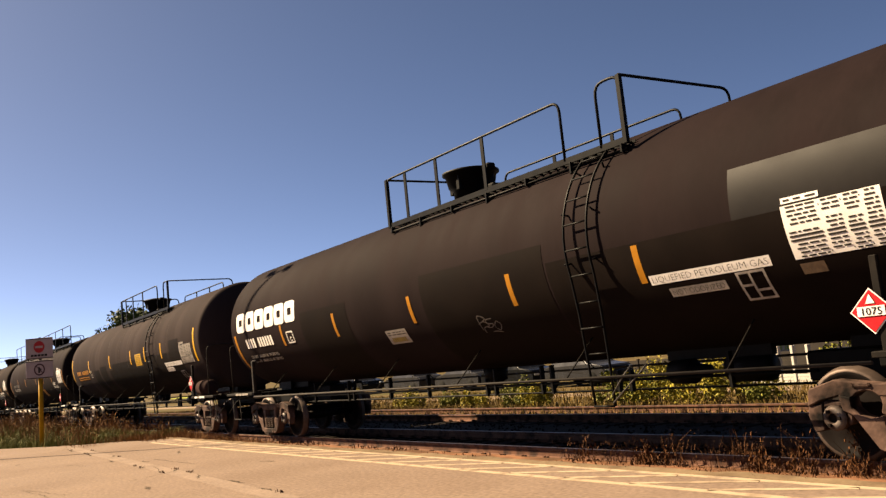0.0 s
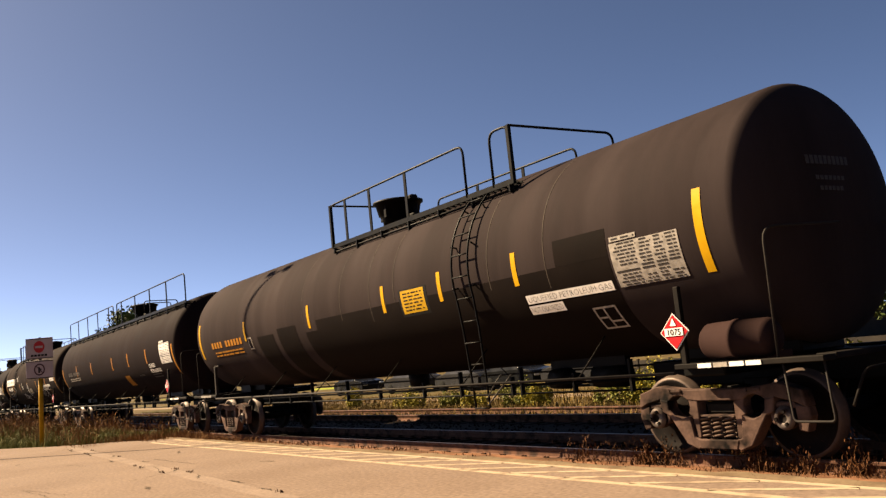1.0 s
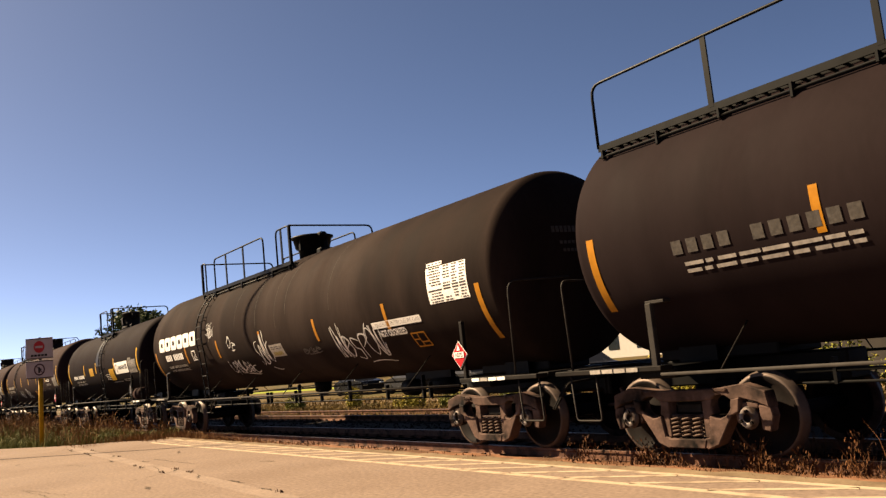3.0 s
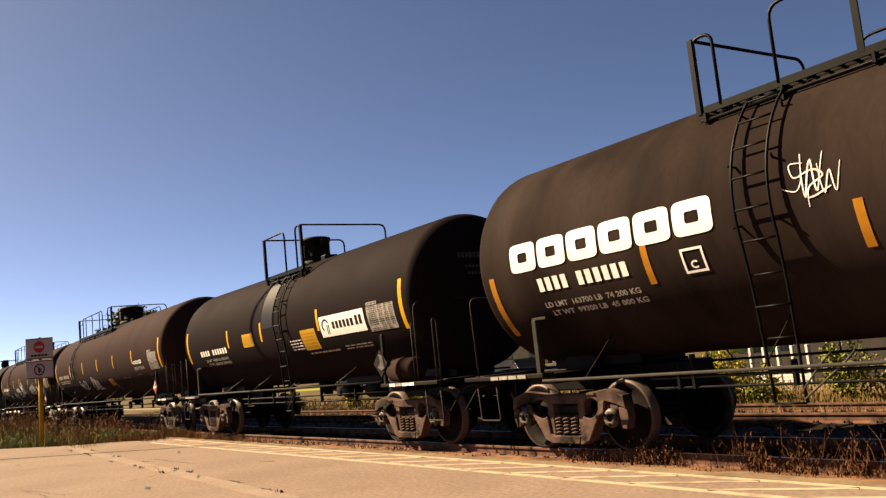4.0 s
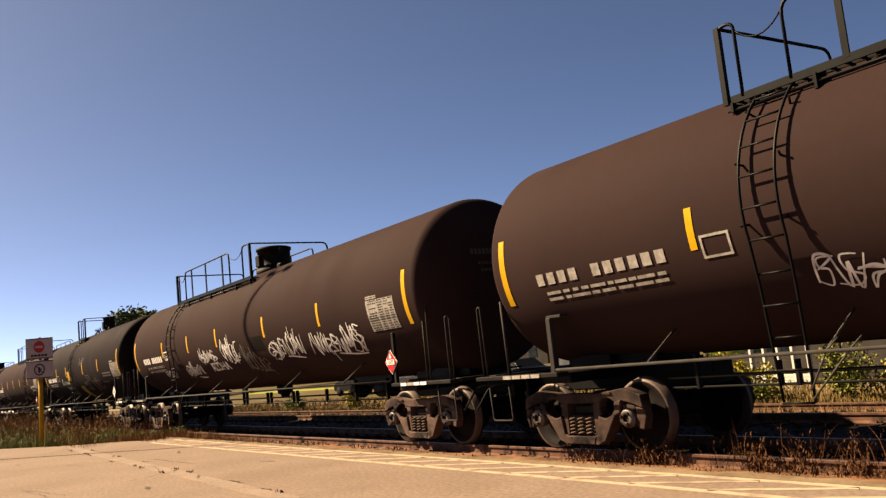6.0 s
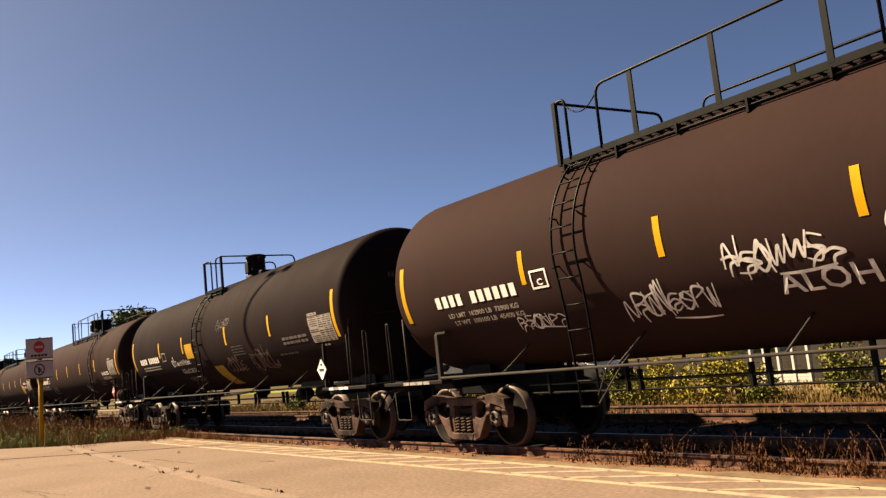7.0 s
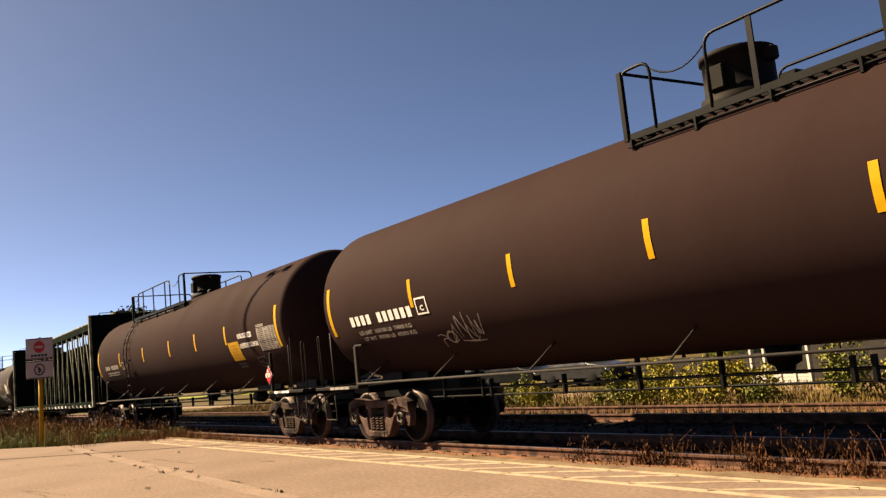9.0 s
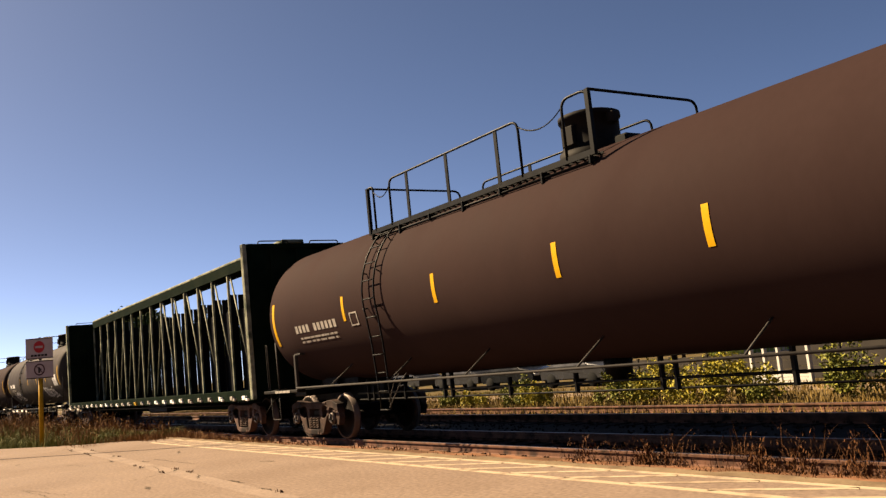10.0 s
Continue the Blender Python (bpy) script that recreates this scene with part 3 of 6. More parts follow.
def side_ladder(parent, x, width=0.44, foot=0.66):
    """A ladder that hugs the barrel from the platform down, then runs on, a little narrower, past the side rail."""
    path = [on_tank(0, deg, 0.085)[1:] for deg in range(52, -19, -6)]
    k = TR / 1.52
    path += [(-1.50 * k, 1.85), (-1.45 * k, 1.1), (-1.43 * k, foot)]

    def half(z):
        return width / 2 * (1.0 if z > 2.4 else 1.0 - 0.18 * (2.4 - z) / (2.4 - foot))
    bm = bmesh.new()
    for s in (-1, 1):
        tube(bm, [(x + s * half(z), y, z) for y, z in path], 0.017, 6)
    ladder = part("ladder", bm, M_RAILING, parent, "black steel side ladder")

    def rung(y, z):
        bm = bmesh.new()
        tube(bm, [(x - half(z), y, z), (x + half(z), y, z)], 0.013, 5)
        part("rung", bm, M_RAILING, ladder)
    for deg in (46, 34, 22, 10, -2, -14):
        _, y, z = on_tank(0, deg, 0.085)
        rung(y, z)
    z = 1.98
    while z > foot - 0.01:
        rung((-1.45 if z < 1.5 else -1.50) * k, z)
        z -= 0.33
    for deg in (40, 16, -8):
        for s in (-1, 1):
            bm = bmesh.new()
            tube(bm, [on_tank(x + s * width / 2, deg, -0.02), on_tank(x + s * width * 0.62, deg, 0.09)], 0.014, 5)
            part("ladder_bracket", bm, M_RAILING, ladder)


def end_gear(parent, xe, s, style, placard):
    """All that belongs to one end: s = +1 is the leading end. xe: the barrel's end seam."""
    tip = xe + s * 1.05

    def one(name, a, b, *rest, m=M_BLACK, label="", bevel=0.02):
        bm = bmesh.new()
        a, b = sorted((a, b))
        box(bm, a, b, *rest, bevel)
        return part(name, bm, m, parent, label)
    one("stub_sill", xe - s * 2.6, tip - s * 0.08, -0.20, 0.20, 0.78, 1.12)
    one("sill_pad", xe - s * 1.9, xe - s * 0.1, -0.42, 0.42, 1.12, 1.32)
    one("body_bolster", xe - s * 1.10, xe - s * 0.50, -1.28, 1.28, 0.96, 1.10)
    one("striker", tip - s * 0.08, tip, -0.38, 0.38, 0.72, 1.14)
    for y in (-0.5, 0.5):
        x = xe - s * 0.80
        one("saddle", x - 0.30, x + 0.30, y - 0.02, y + 0.02, 1.10, TZ - math.sqrt(TR * TR - y * y) + 0.06, bevel=0)
    for y in (-1, 1):
        one("side_board", xe - s * 1.05, xe + s * 0.85, y * 1.42 - (0.16 if y > 0 else 0.05), y * 1.42 + (0.05 if y > 0 else 0.16), 1.06, 1.12, m=M_GRIME, label="grimy steel side board", bevel=0.008)
    one("cross_board", xe + s * 0.62, xe + s * 0.85, -1.25, 1.25, 1.07, 1.13, m=M_GRIME, label="grimy steel cross board", bevel=0.008)
    a = min(xe - s * 0.70, xe + s * 0.15)
    for i in range(4):
        one("sill_mark", a + 0.215 * i, a + 0.215 * i + 0.19, -1.482, -1.4745, 1.065, 1.115, m=M_WHITE if i != 1 and s > 0 else M_DIRTYWHITE, bevel=0)

    def bar(name, pts, r, bend=0.05, m=M_GRIME):
        bm = bmesh.new()
        tube(bm, bent(pts, bend) if len(pts) > 2 else pts, r, 6)
        return part(name, bm, m, parent)
    for y in (-1.38, 1.38):
        k = -1 if y < 0 else 1
        if s > 0:
            x = xe + (0.15 if style else 0.28)
            bar("end_handrail", [(x, y, 1.12), (x + 0.03, y, 2.48), (x + 0.30, y * 0.30, 2.48)], 0.015, 0.16, M_HANDRAIL)
            if style:
                bar("grab_iron", [(xe + 0.04, y, 1.12), (xe + 0.04, y, 2.12)], 0.012, m=M_HANDRAIL)
                bar("grab_iron", [(xe + 0.73, y, 1.07), (xe + 0.73, y, 2.13), (xe + 0.73, y - k * 0.08, 2.13), (xe + 0.73, y - k * 0.08, 1.12)], 0.014, 0.04, M_HANDRAIL)
        else:
            if style:
                bar("grab_iron", [(xe - 0.10, y, 1.10), (xe - 0.14, y, 2.2)], 0.024, m=M_HANDRAIL)
                bar("grab_iron", [(xe - 0.64, y, 1.12), (xe - 0.68, y, 2.17), (xe - 0.76, y, 2.17), (xe - 0.74, y, 1.12)], 0.013, 0.04, M_HANDRAIL)
            else:
                bar("grab_iron", [(xe - 0.58, y, 1.12), (xe - 0.62, y, 2.33), (xe - 0.72, y * 0.4, 2.33)], 0.014, 0.12, M_HANDRAIL)
        a, b = (xe + 0.32, xe + 0.82) if s > 0 else (xe - 0.64, xe - 0.13)
        bar("stirrup", [(a, y, 1.08), (a + 0.04, y, 0.47), (b, y, 0.47), (b - 0.03, y, 1.08)], 0.013, 0.05, M_HANDRAIL)
        if s < 0:
            bm = bmesh.new()                # slanting pillar with its bracket under the tank
            box(bm, xe + 0.86, xe + 0.96, y - 0.035, y + 0.035, 1.10, 1.86, 0.012)
            box(bm, xe + 0.84, xe + 1.14, min(y, y * 0.86), max(y, y * 0.86), 1.85, 1.89, 0.006)
            part("corner_post", bm, M_HANDRAIL, parent, "grey steel corner post")
    bm = bmesh.new()                        # uncoupling lever across the end
    tube(bm, bent([(tip - s * 0.02, -1.38, 0.62), (tip - s * 0.02, -1.1, 0.95), (tip - s * 0.02, -0.2, 0.98)], 0.1), 0.016, 5)
    part("uncoupling_lever", bm, M_GRIME, parent)
    c = new("coupler", ME_COUPLER)
    c.parent = parent
    c.matrix_basis = pose(tip - s * 0.15, 0, 0, 0, 0, 0 if s > 0 else 180)
    if s < 0:
        bm = bmesh.new()                    # hand-brake wheel on the trailing end
        x0 = xe - 0.62
        for k in range(12):
            a0, a1 = k * math.pi / 6, (k + 1) * math.pi / 6
            tube(bm, [(x0, 0.55 + 0.26 * math.cos(a0), 1.9 + 0.26 * math.sin(a0)), (x0, 0.55 + 0.26 * math.cos(a1), 1.9 + 0.26 * math.sin(a1))], 0.016, 5)
        for k in range(4):
            a0 = k * math.pi / 2
            tube(bm, [(x0, 0.55, 1.9), (x0, 0.55 + 0.26 * math.cos(a0), 1.9 + 0.26 * math.sin(a0))], 0.012, 4)
        box(bm, x0 - 0.02, x0 + 0.16, 0.42, 0.68, 1.72, 2.08, 0.02)
        part("brake_wheel", bm, M_BLACK, parent)
    if s > 0 and placard:
        x = xe - 0.97
        bm = bmesh.new()
        box(bm, x + 0.03, x + 0.11, -1.46, -1.40, 1.08, 2.00, 0.01)
        part("placard_bracket", bm, M_GRIME, parent)
        k = 0.24

        def diamond(name, r, y, m, lab=""):
            return raw(name, [(x + r, y, 1.49), (x, y, 1.49 + r), (x - r, y, 1.49), (x, y, 1.49 - r), (x + r, y + .006, 1.49), (x, y + .006, 1.49 + r), (x - r, y + .006, 1.49), (x, y + .006, 1.49 - r)],
                       [(0, 1, 2, 3), (7, 6, 5, 4), (0, 4, 5, 1), (1, 5, 6, 2), (2, 6, 7, 3), (3, 7, 4, 0)], m, parent, lab)
        if placard == "1075":
            diamond("placard", 0.215, -1.475, M_WHITE, "red and white diamond placard")
            diamond("placard_field", 0.197, -1.482, M_RED)
            bm = bmesh.new()
            box(bm, x - 0.135, x + 0.135, -1.492, -1.486, 1.445, 1.535)
            part("placard_band", bm, M_WHITE, parent)
            vs, fs = text_faces("1075", 0.07)
            w = max(v[0] for v in vs)
            raw("placard_number", [(x - 0.105 + v[0] * 0.21 / w, -1.496, 1.455 + v[1]) for v in vs], fs, M_INK, parent)
            raw("placard_flame", [(x - 0.045, -1.490, 1.56), (x + 0.045, -1.490, 1.56), (x + 0.02, -1.490, 1.61), (x, -1.490, 1.65), (x - 0.025, -1.490, 1.60)], [(0, 1, 2, 3, 4)], M_WHITE, parent)
        elif placard == "white":
            diamond("placard_holder", 0.25, -1.472, M_BLACK, "black placard holder")
            diamond("placard", 0.215, -1.480, M_WHITE, "worn white diamond placard")
            bm = bmesh.new()
            box(bm, x - 0.10, x + 0.10, -1.488, -1.486, 1.46, 1.51)
            box(bm, x - 0.04, x + 0.04, -1.488, -1.486, 1.57, 1.61)
            part("placard_mark", bm, M_FADED, parent)
        else:
            diamond("placard", 0.25, -1.475, M_GRIME, "dark steel placard holder")
            raw("foil", [(x + .16, -1.488, 1.40), (x + .10, -1.488, 1.62), (x - .03, -1.488, 1.66), (x + .02, -1.488, 1.50), (x - .09, -1.488, 1.42), (x + .04, -1.488, 1.36)], [(0, 1, 2, 3, 4, 5)], M_CAP, parent, "torn silver foil")


def air_tank(parent, x, k):
    """A reservoir of half length k lying on two cradles over the side board."""
    bm = bmesh.new()
    lathe(bm, [(x - k, 0.0005), (x - k + 0.01, 0.10), (x - k + 0.05, 0.17), (x - k + 0.10, 0.205), (x - 0.03, 0.21), (x - 0.03, 0.222), (x + 0.03, 0.222), (x + 0.03, 0.21), (x + k - 0.10, 0.205), (x + k - 0.05, 0.17), (x + k - 0.01, 0.10), (x + k, 0.0005)], 24, axis="x", at=(0, -1.26, 1.34))
    for q in (-0.2, 0.2):
        box(bm, x + q - 0.03, x + q + 0.03, -1.30, -0.70, 1.10, 1.18, 0.01)
    bmesh.ops.recalc_face_normals(bm, faces=bm.faces)
    part("air_reservoir", bm, TANK["brown"], parent, "brown cylindrical air reservoir")


def under_gear(parent, xa, xb, struts, ladder_x, stays=()):
    """Side hand rail with its stays, the brake pipes with hangers, and the brake cylinder."""
    def bar(name, pts, r, m, seg=6):
        bm = bmesh.new()
        tube(bm, pts, r, seg)
        return part(name, bm, m, parent)
    zr = 1.155 if struts else 1.02
    for y in (-1.47, 1.47):
        bar("side_handrail", [(xa + 1.05, y, zr), (xb - 1.05, y, zr)], 0.021, M_HANDRAIL)
    th = radians(-51)
    for d in stays or [1.9 + (xb - xa - 4.6) * i / 5 for i in range(6)]:
        x = xa + d
        for s in (-1, 1):
            e = (x + 0.04, s * (TR * math.cos(th) - 0.01), TZ + TR * math.sin(th))
            bar("handrail_stay", [(x, s * 1.47, zr), e], 0.015 if struts else 0.010, M_GALV if struts else M_GRIME, 5)
    bar("brake_pipe", [(xa + 2.2, -0.60, 0.92), (xb - 2.2, -0.60, 0.92)], 0.022, M_BLACK)
    bar("brake_rod", [(xa + 2.2, -0.60, 0.79), (xb - 2.2, -0.60, 0.79)], 0.016, M_BLACK)
    rng = random.Random(int(xb * 700))
    x = xa + 2.7
    while x < xb - 2.4:
        for k in range(rng.choice((1, 1, 2))):
            bm = bmesh.new()
            box(bm, x - 0.02, x + 0.02, -0.64, -0.57, 0.77, 1.06 if rng.random() < 0.6 else 1.20)
            part("pipe_hanger", bm, M_BLACK, parent)
            x += 0.24
        x += rng.uniform(0.9, 1.6)
    bm = bmesh.new()
    lathe(bm, [(0, 0.0005), (0.02, 0.15), (0.36, 0.16), (0.38, 0.10), (0.62, 0.07), (0.62, 0.0005)], 16, axis="x", at=(xb - 4.4, -0.45, 0.98))
    bmesh.ops.recalc_face_normals(bm, faces=bm.faces)
    part("brake_cylinder", bm, M_BLACK, parent)
    bm = bmesh.new()
    lathe(bm, [(0, 0.0005), (0.03, 0.17), (0.60, 0.17), (0.63, 0.0005)], 16, axis="x", at=(xb - 3.6, -0.30, 0.98))
    bmesh.ops.recalc_face_normals(bm, faces=bm.faces)
    part("reservoir", bm, M_BLACK, parent)
    bm = bmesh.new()
    box(bm, xb - 4.5, xb - 2.9, -0.40, -0.30, 1.12, 1.27)
    part("gear_mount", bm, M_BLACK, parent)
    bm = bmesh.new()
    m = (xa + xb) / 2
    lathe(bm, [(0.86, 0.0005), (0.87, 0.10), (0.96, 0.12), (1.00, 0.20), (1.25, 0.22)], 14, axis="z", at=(m, 0, 0))
    bmesh.ops.recalc_face_normals(bm, faces=bm.faces)
    part("bottom_outlet", bm, M_BLACK, parent)
    if ladder_x is not None:                # stay bars beside the ladder's foot
        for d, e in ((0.30, 0.0), (0.55, 0.10)):
            bar("ladder_stay", [(ladder_x + 0.20, -1.48, 0.80 - e), (ladder_x + d + 0.1, -1.45, zr + 0.01), (ladder_x + d + 0.2, -1.40, zr + 0.12)], 0.011, M_GALV, 5)


def weights(root, xc, x0, x1, d, top, foot):
    """The two load lines under the reporting marks."""
    a = lettering("load_limit", top, x0 - xc, x1 - xc, d, 0.075, M_DIRTYWHITE, root, bold=0.003)
    b = lettering("light_weight", foot, x0 - xc + 0.08, x1 - xc + 0.05, d - 5, 0.075, M_DIRTYWHITE, root, bold=0.003)
    tagged(a, kind="stuff"), tagged(b, kind="stuff")


def data_panel(parent, x0, x1, d0, d1, seed, m=None):
    """A pale stencilled panel: a heading strip, and rows of fine grey print in columns."""
    m = m or M_DIRTYWHITE
    decal("data_panel", x0, x1, d0, d1, m, parent, "white stencilled data panel")
    rng = random.Random(seed)
    vs, fs = [], []
    rows = 13

    def q(a, b, lo, hi):
        n = len(vs)
        vs.extend([on_tank(x0 + (x1 - x0) * u, d0 + (d1 - d0) * v, .009) for u, v in ((a, lo), (b, lo), (b, hi), (a, hi))])
        fs.append((n, n + 1, n + 2, n + 3))
    for c in (0.40, 0.62, 0.80):
        q(c - 0.004, c + 0.004, 0.04, 0.92)
    for r in range(rows):
        lo = (r + 0.32) / rows
        heavy = r in (4, 5)
        for a, b in ((0.03, 0.38), (0.42, 0.60), (0.64, 0.79), (0.82, 0.97)):
            if rng.random() < 0.06:
                continue
            x = a + (b - a) * (0 if heavy else rng.uniform(0, 0.25))
            while x < b - 0.02:
                w = (b - x) if heavy else min(b - x, rng.uniform(0.03, 0.11))
                q(x, x + w, lo, lo + (0.55 if heavy else 0.44) / rows)
                x += w + 0.018
    tagged(raw("data_print", vs, fs, M_PRINT, parent), kind="stuff")
    decal("data_heading", x0 + 0.02, x0 + (x1 - x0) * 0.42, d1 + 0.8, d1 + 3.0, m, parent, "", 0.007)
    bars("heading_print", x0 + 0.05, x0 + (x1 - x0) * 0.40, d1 + 1.2, d1 + 2.6, 1, M_PRINT, parent, seed, 0.5, 0.010)


def plate_text(words, x0, x1, d0, d1, m, parent):
    """Dark words on a white strip."""
    decal("text_strip", x0, x1, d0, d1, m, parent, "white strip with dark words")
    high = radians(d1 - d0) * TR
    lettering("lettering", words, x0 + 0.03, x1 - 0.03, d0 + (d1 - d0) * 0.19, high * 0.64, M_INK, parent, lift=0.010, bold=-0.002)


def seams(root, xc, xs, d0=-8, d1=72):
    """Dusty girth-weld lines round the barrel."""
    for i, x in enumerate(xs):
        decal("weld_seam", x - xc - 0.009, x - xc + 0.009, d0 - 5 * (i % 3), d1 - 6 * (i % 2), M_DUST, root, lift=0.0035)


def frame_box(parent, x0, x1, d0, d1, m, mid=True):
    """An outlined stencil box."""
    vs, fs = [], []

    def q(a, b, lo, hi):
        k = max(1, math.ceil((hi - lo) / 2.5))
        for i in range(k):
            n, u, v = len(vs), lo + (hi - lo) * i / k, lo + (hi - lo) * (i + 1) / k
            vs.extend([on_tank(a, u, .009), on_tank(b, u, .009), on_tank(b, v, .009), on_tank(a, v, .009)])
            fs.append((n, n + 1, n + 2, n + 3))
    w, h = 0.03, 1.1
    q(x0, x1, d0, d0 + h), q(x0, x1, d1 - h, d1), q(x0, x0 + w, d0 + h, d1 - h), q(x1 - w, x1, d0 + h, d1 - h)
    if mid:
        xm = x0 + (x1 - x0) * 0.42
        q(xm, xm + w, d0 + h, d1 - h), q(x0 + w, xm, (d0 + d1) / 2, (d0 + d1) / 2 + h), q(xm + w, x1 - w, d0 + (d1 - d0) * .3, d0 + (d1 - d0) * .3 + h)
    raw("stencil_box", vs, fs, m, parent)


CARS = []


def tank_car(label, xf, xr, paint, stripes, plat, gap, dome_x, dome_kind, ladder=None, stripe_m=None, placard="1075", struts=False, rusty=True, air=None, chain=False, stripe_top=4.5, stripe_len=18.0, end_stripe=(12, -24), closed=True, front=None, head=(0.42, 2.6), runs=None):
    """One tank car. All places are given along the train at the clip's start."""
    xc = (xf + xr) / 2
    root = tagged(new("tank_car"), label, "tank car", "tank cars of the freight train")
    half = (xf - xr) / 2
    part("tank_shell", shell_mesh(half, *head), TANK[paint], root, "", True)
    sm = stripe_m or M_YELLOW
    for x in stripes:
        decal("reflective_strip", x - xc - 0.05, x - xc + 0.05, stripe_top - stripe_len, stripe_top, sm, root)
    if end_stripe:
        for x in ((front - xc) if front else half - 0.25, -half + 0.18):
            decal("reflective_strip", x - 0.06, x + 0.06, end_stripe[1], end_stripe[0], sm, root)
    if plat:
        p0, p1 = plat[0] - xc, plat[1] - xc
        platform(root, p0, p1)
        railing(root, p0, p1, (gap[0] - xc, gap[1] - xc), chain=chain, closed=closed, runs=runs)
    if dome_x is not None:
        dome(root, dome_x - xc, dome_kind)
    if ladder is not None:
        side_ladder(root, ladder - xc)
    for s, p in ((1, placard), (-1, None)):
        end_gear(root, s * half, s, struts, p)
    under_gear(root, -half, half, struts, None if ladder is None else ladder - xc, STAYS.get(runs, ()) if half > 8 else (3.27, 5.17, 9.68))
    if air is not None:
        air_tank(root, air[0] - xc, air[1])
    truck(root, half - 0.87, rusty)
    truck(root, -half + 0.98, rusty)
    CARS.append((root, xc))
    # end lettering on the head that leads
    vs, fs = [], []
    for r, (z, h, n, w) in enumerate(((3.18, 0.10, 10, 0.80), (3.00, 0.05, 7, 0.55), (2.88, 0.05, 6, 0.45))):
        for i in range(n):
            y0, y1 = -w / 2 + w * i / n - 0.1, -w / 2 + w * (i + 0.75) / n - 0.1
            k = len(vs)
            for y, zz in ((y0, z), (y1, z), (y1, z + h), (y0, z + h)):
                q = 1 - (math.hypot(y, zz - TZ) / TR) ** head[1]
                vs.append((half + head[0] * math.sqrt(q) + 0.012, y, zz))
            fs.append((k, k + 1, k + 2, k + 3))
    tagged(raw("head_stencil", vs, fs, M_FADED, root), kind="stuff")
    return root, xc


def marks(root, x0, x1, d0, d1, m=None, n=11, fine=True):
    """The blocked-out reporting marks with two fine lines beneath."""
    m = m or M_WHITE
    glyphs("reporting_mark", x0, x1, d0, d1, n, m, root, label="")
    if fine:
        bars("weight_stencil", x0 + 0.15, x1 - 0.1, d0 - 9.5, d0 - 3.0, 2, M_DIRTYWHITE if m is not M_ORANGE else M_ORANGE, root, seed=int(-x0 * 10), fill=0.5)


def at(xc, *xs):
    return [x - xc for x in xs]


# ---- the train, leading car first ----
ROOT, XC = tank_car("dark brown-black tank car with a bold white block logo", -3.62, -21.35, "charcoal",
                    [-7.40, -9.92, -12.72, -15.65, -18.3], (-13.78, -7.70), (-8.8, -8.07), -12.6, "bowl", -8.30, M_ORANGE, runs="bowl", stripe_top=-6, stripe_len=18, end_stripe=(-7, -43))
big_logo(*at(XC, -21.0, -17.4), -5.2, 12.2, ROOT)
marks(ROOT, *at(XC, -20.55, -18.87), -21, -12.3, fine=False)
weights(ROOT, XC, -20.6, -18.9, -31, "LD LMT  163600 LB  74 200 KG", "LT WT  99400 LB  45 100 KG")
frame_box(ROOT, *at(XC, -18.05, -17.71), -22.5, -12.3, M_WHITE, False)
lettering("lettering", "C", *at(XC, -17.93, -17.82), -20.5, 0.09, M_WHITE, ROOT)
decal("sticker", *at(XC, -13.85, -13.15), -37, -26, M_DIRTYWHITE, ROOT, "grey-white warning sticker")
bars("sticker_print", *at(XC, -13.8, -13.2), -30.5, -27, 2, M_PRINT, ROOT, 81, 0.4, 0.010)
glyphs("sticker_print", *at(XC, -13.75, -13.25), -35.5, -32, 7, M_OCHRE, ROOT, lift=.010)
decal("repaint_patch", *at(XC, -17.2, -15.05), -80, 0, M_PATCH, ROOT, lift=0.004)
decal("repaint_patch", *at(XC, -12.3, -9.1), -80, 5, M_PATCH, ROOT, lift=0.004)
decal("repaint_patch", *at(XC, -9.05, -3.6), -80, -5, M_PATCH, ROOT, lift=0.004)
decal("repaint_patch", *at(XC, -5.95, -3.4), -30, 16, M_PATCHGREY, ROOT, lift=0.003)
data_panel(ROOT, *at(XC, -5.35, -4.3), -25, -4, 3, M_WHITE)
plate_text("LIQUEFIED PETROLEUM GAS", *at(XC, -7.31, -5.63), -25.6, -21.0, M_WHITE, ROOT)
plate_text("NOT ODORIZED", *at(XC, -7.09, -6.28), -32.8, -28.4, M_DIRTYWHITE, ROOT)
decal("sticker", *at(XC, -5.33, -5.06), -31.5, -26.9, M_TANSTICKER, ROOT, "small tan sticker")
frame_box(ROOT, *at(XC, -6.12, -5.75), -40, -26, M_DIRTYWHITE)
scribble(*at(XC, -11.0, -10.5), -38, -26, 3, 5, M_SPRAYDIM, ROOT, 0.014)

ROOT, XC = tank_car("dusty weathered black tank car with yellow strips and a yellow sign", -24.15, -42.25, "dusty",
                    [-27.88, -29.85, -31.71, -34.92, -38.65], (-34.32, -28.2), (-29.2, -28.52), -33.38, "bowl", -29.1, front=-24.53, head=(0.36, 2.8), air=(-24.4, 0.48), runs="bowl")
seams(ROOT, XC, (-35.2, -33.4, -32.2, -31.3, -28.5, -27.2))
marks(ROOT, *at(XC, -41.2, -38.9), -15, -9, M_ORANGE)
decal("sign", *at(XC, -31.15, -30.25), -19, -1, M_INK, ROOT, "yellow warning sign on a dark patch", lift=0.004)
decal("sign_face", *at(XC, -31.08, -30.33), -17, -2, M_YPANEL, ROOT, lift=0.007)
bars("sign_rows", *at(XC, -31.0, -30.4), -16, -3, 6, M_INK, ROOT, 4, 0.35, 0.010)
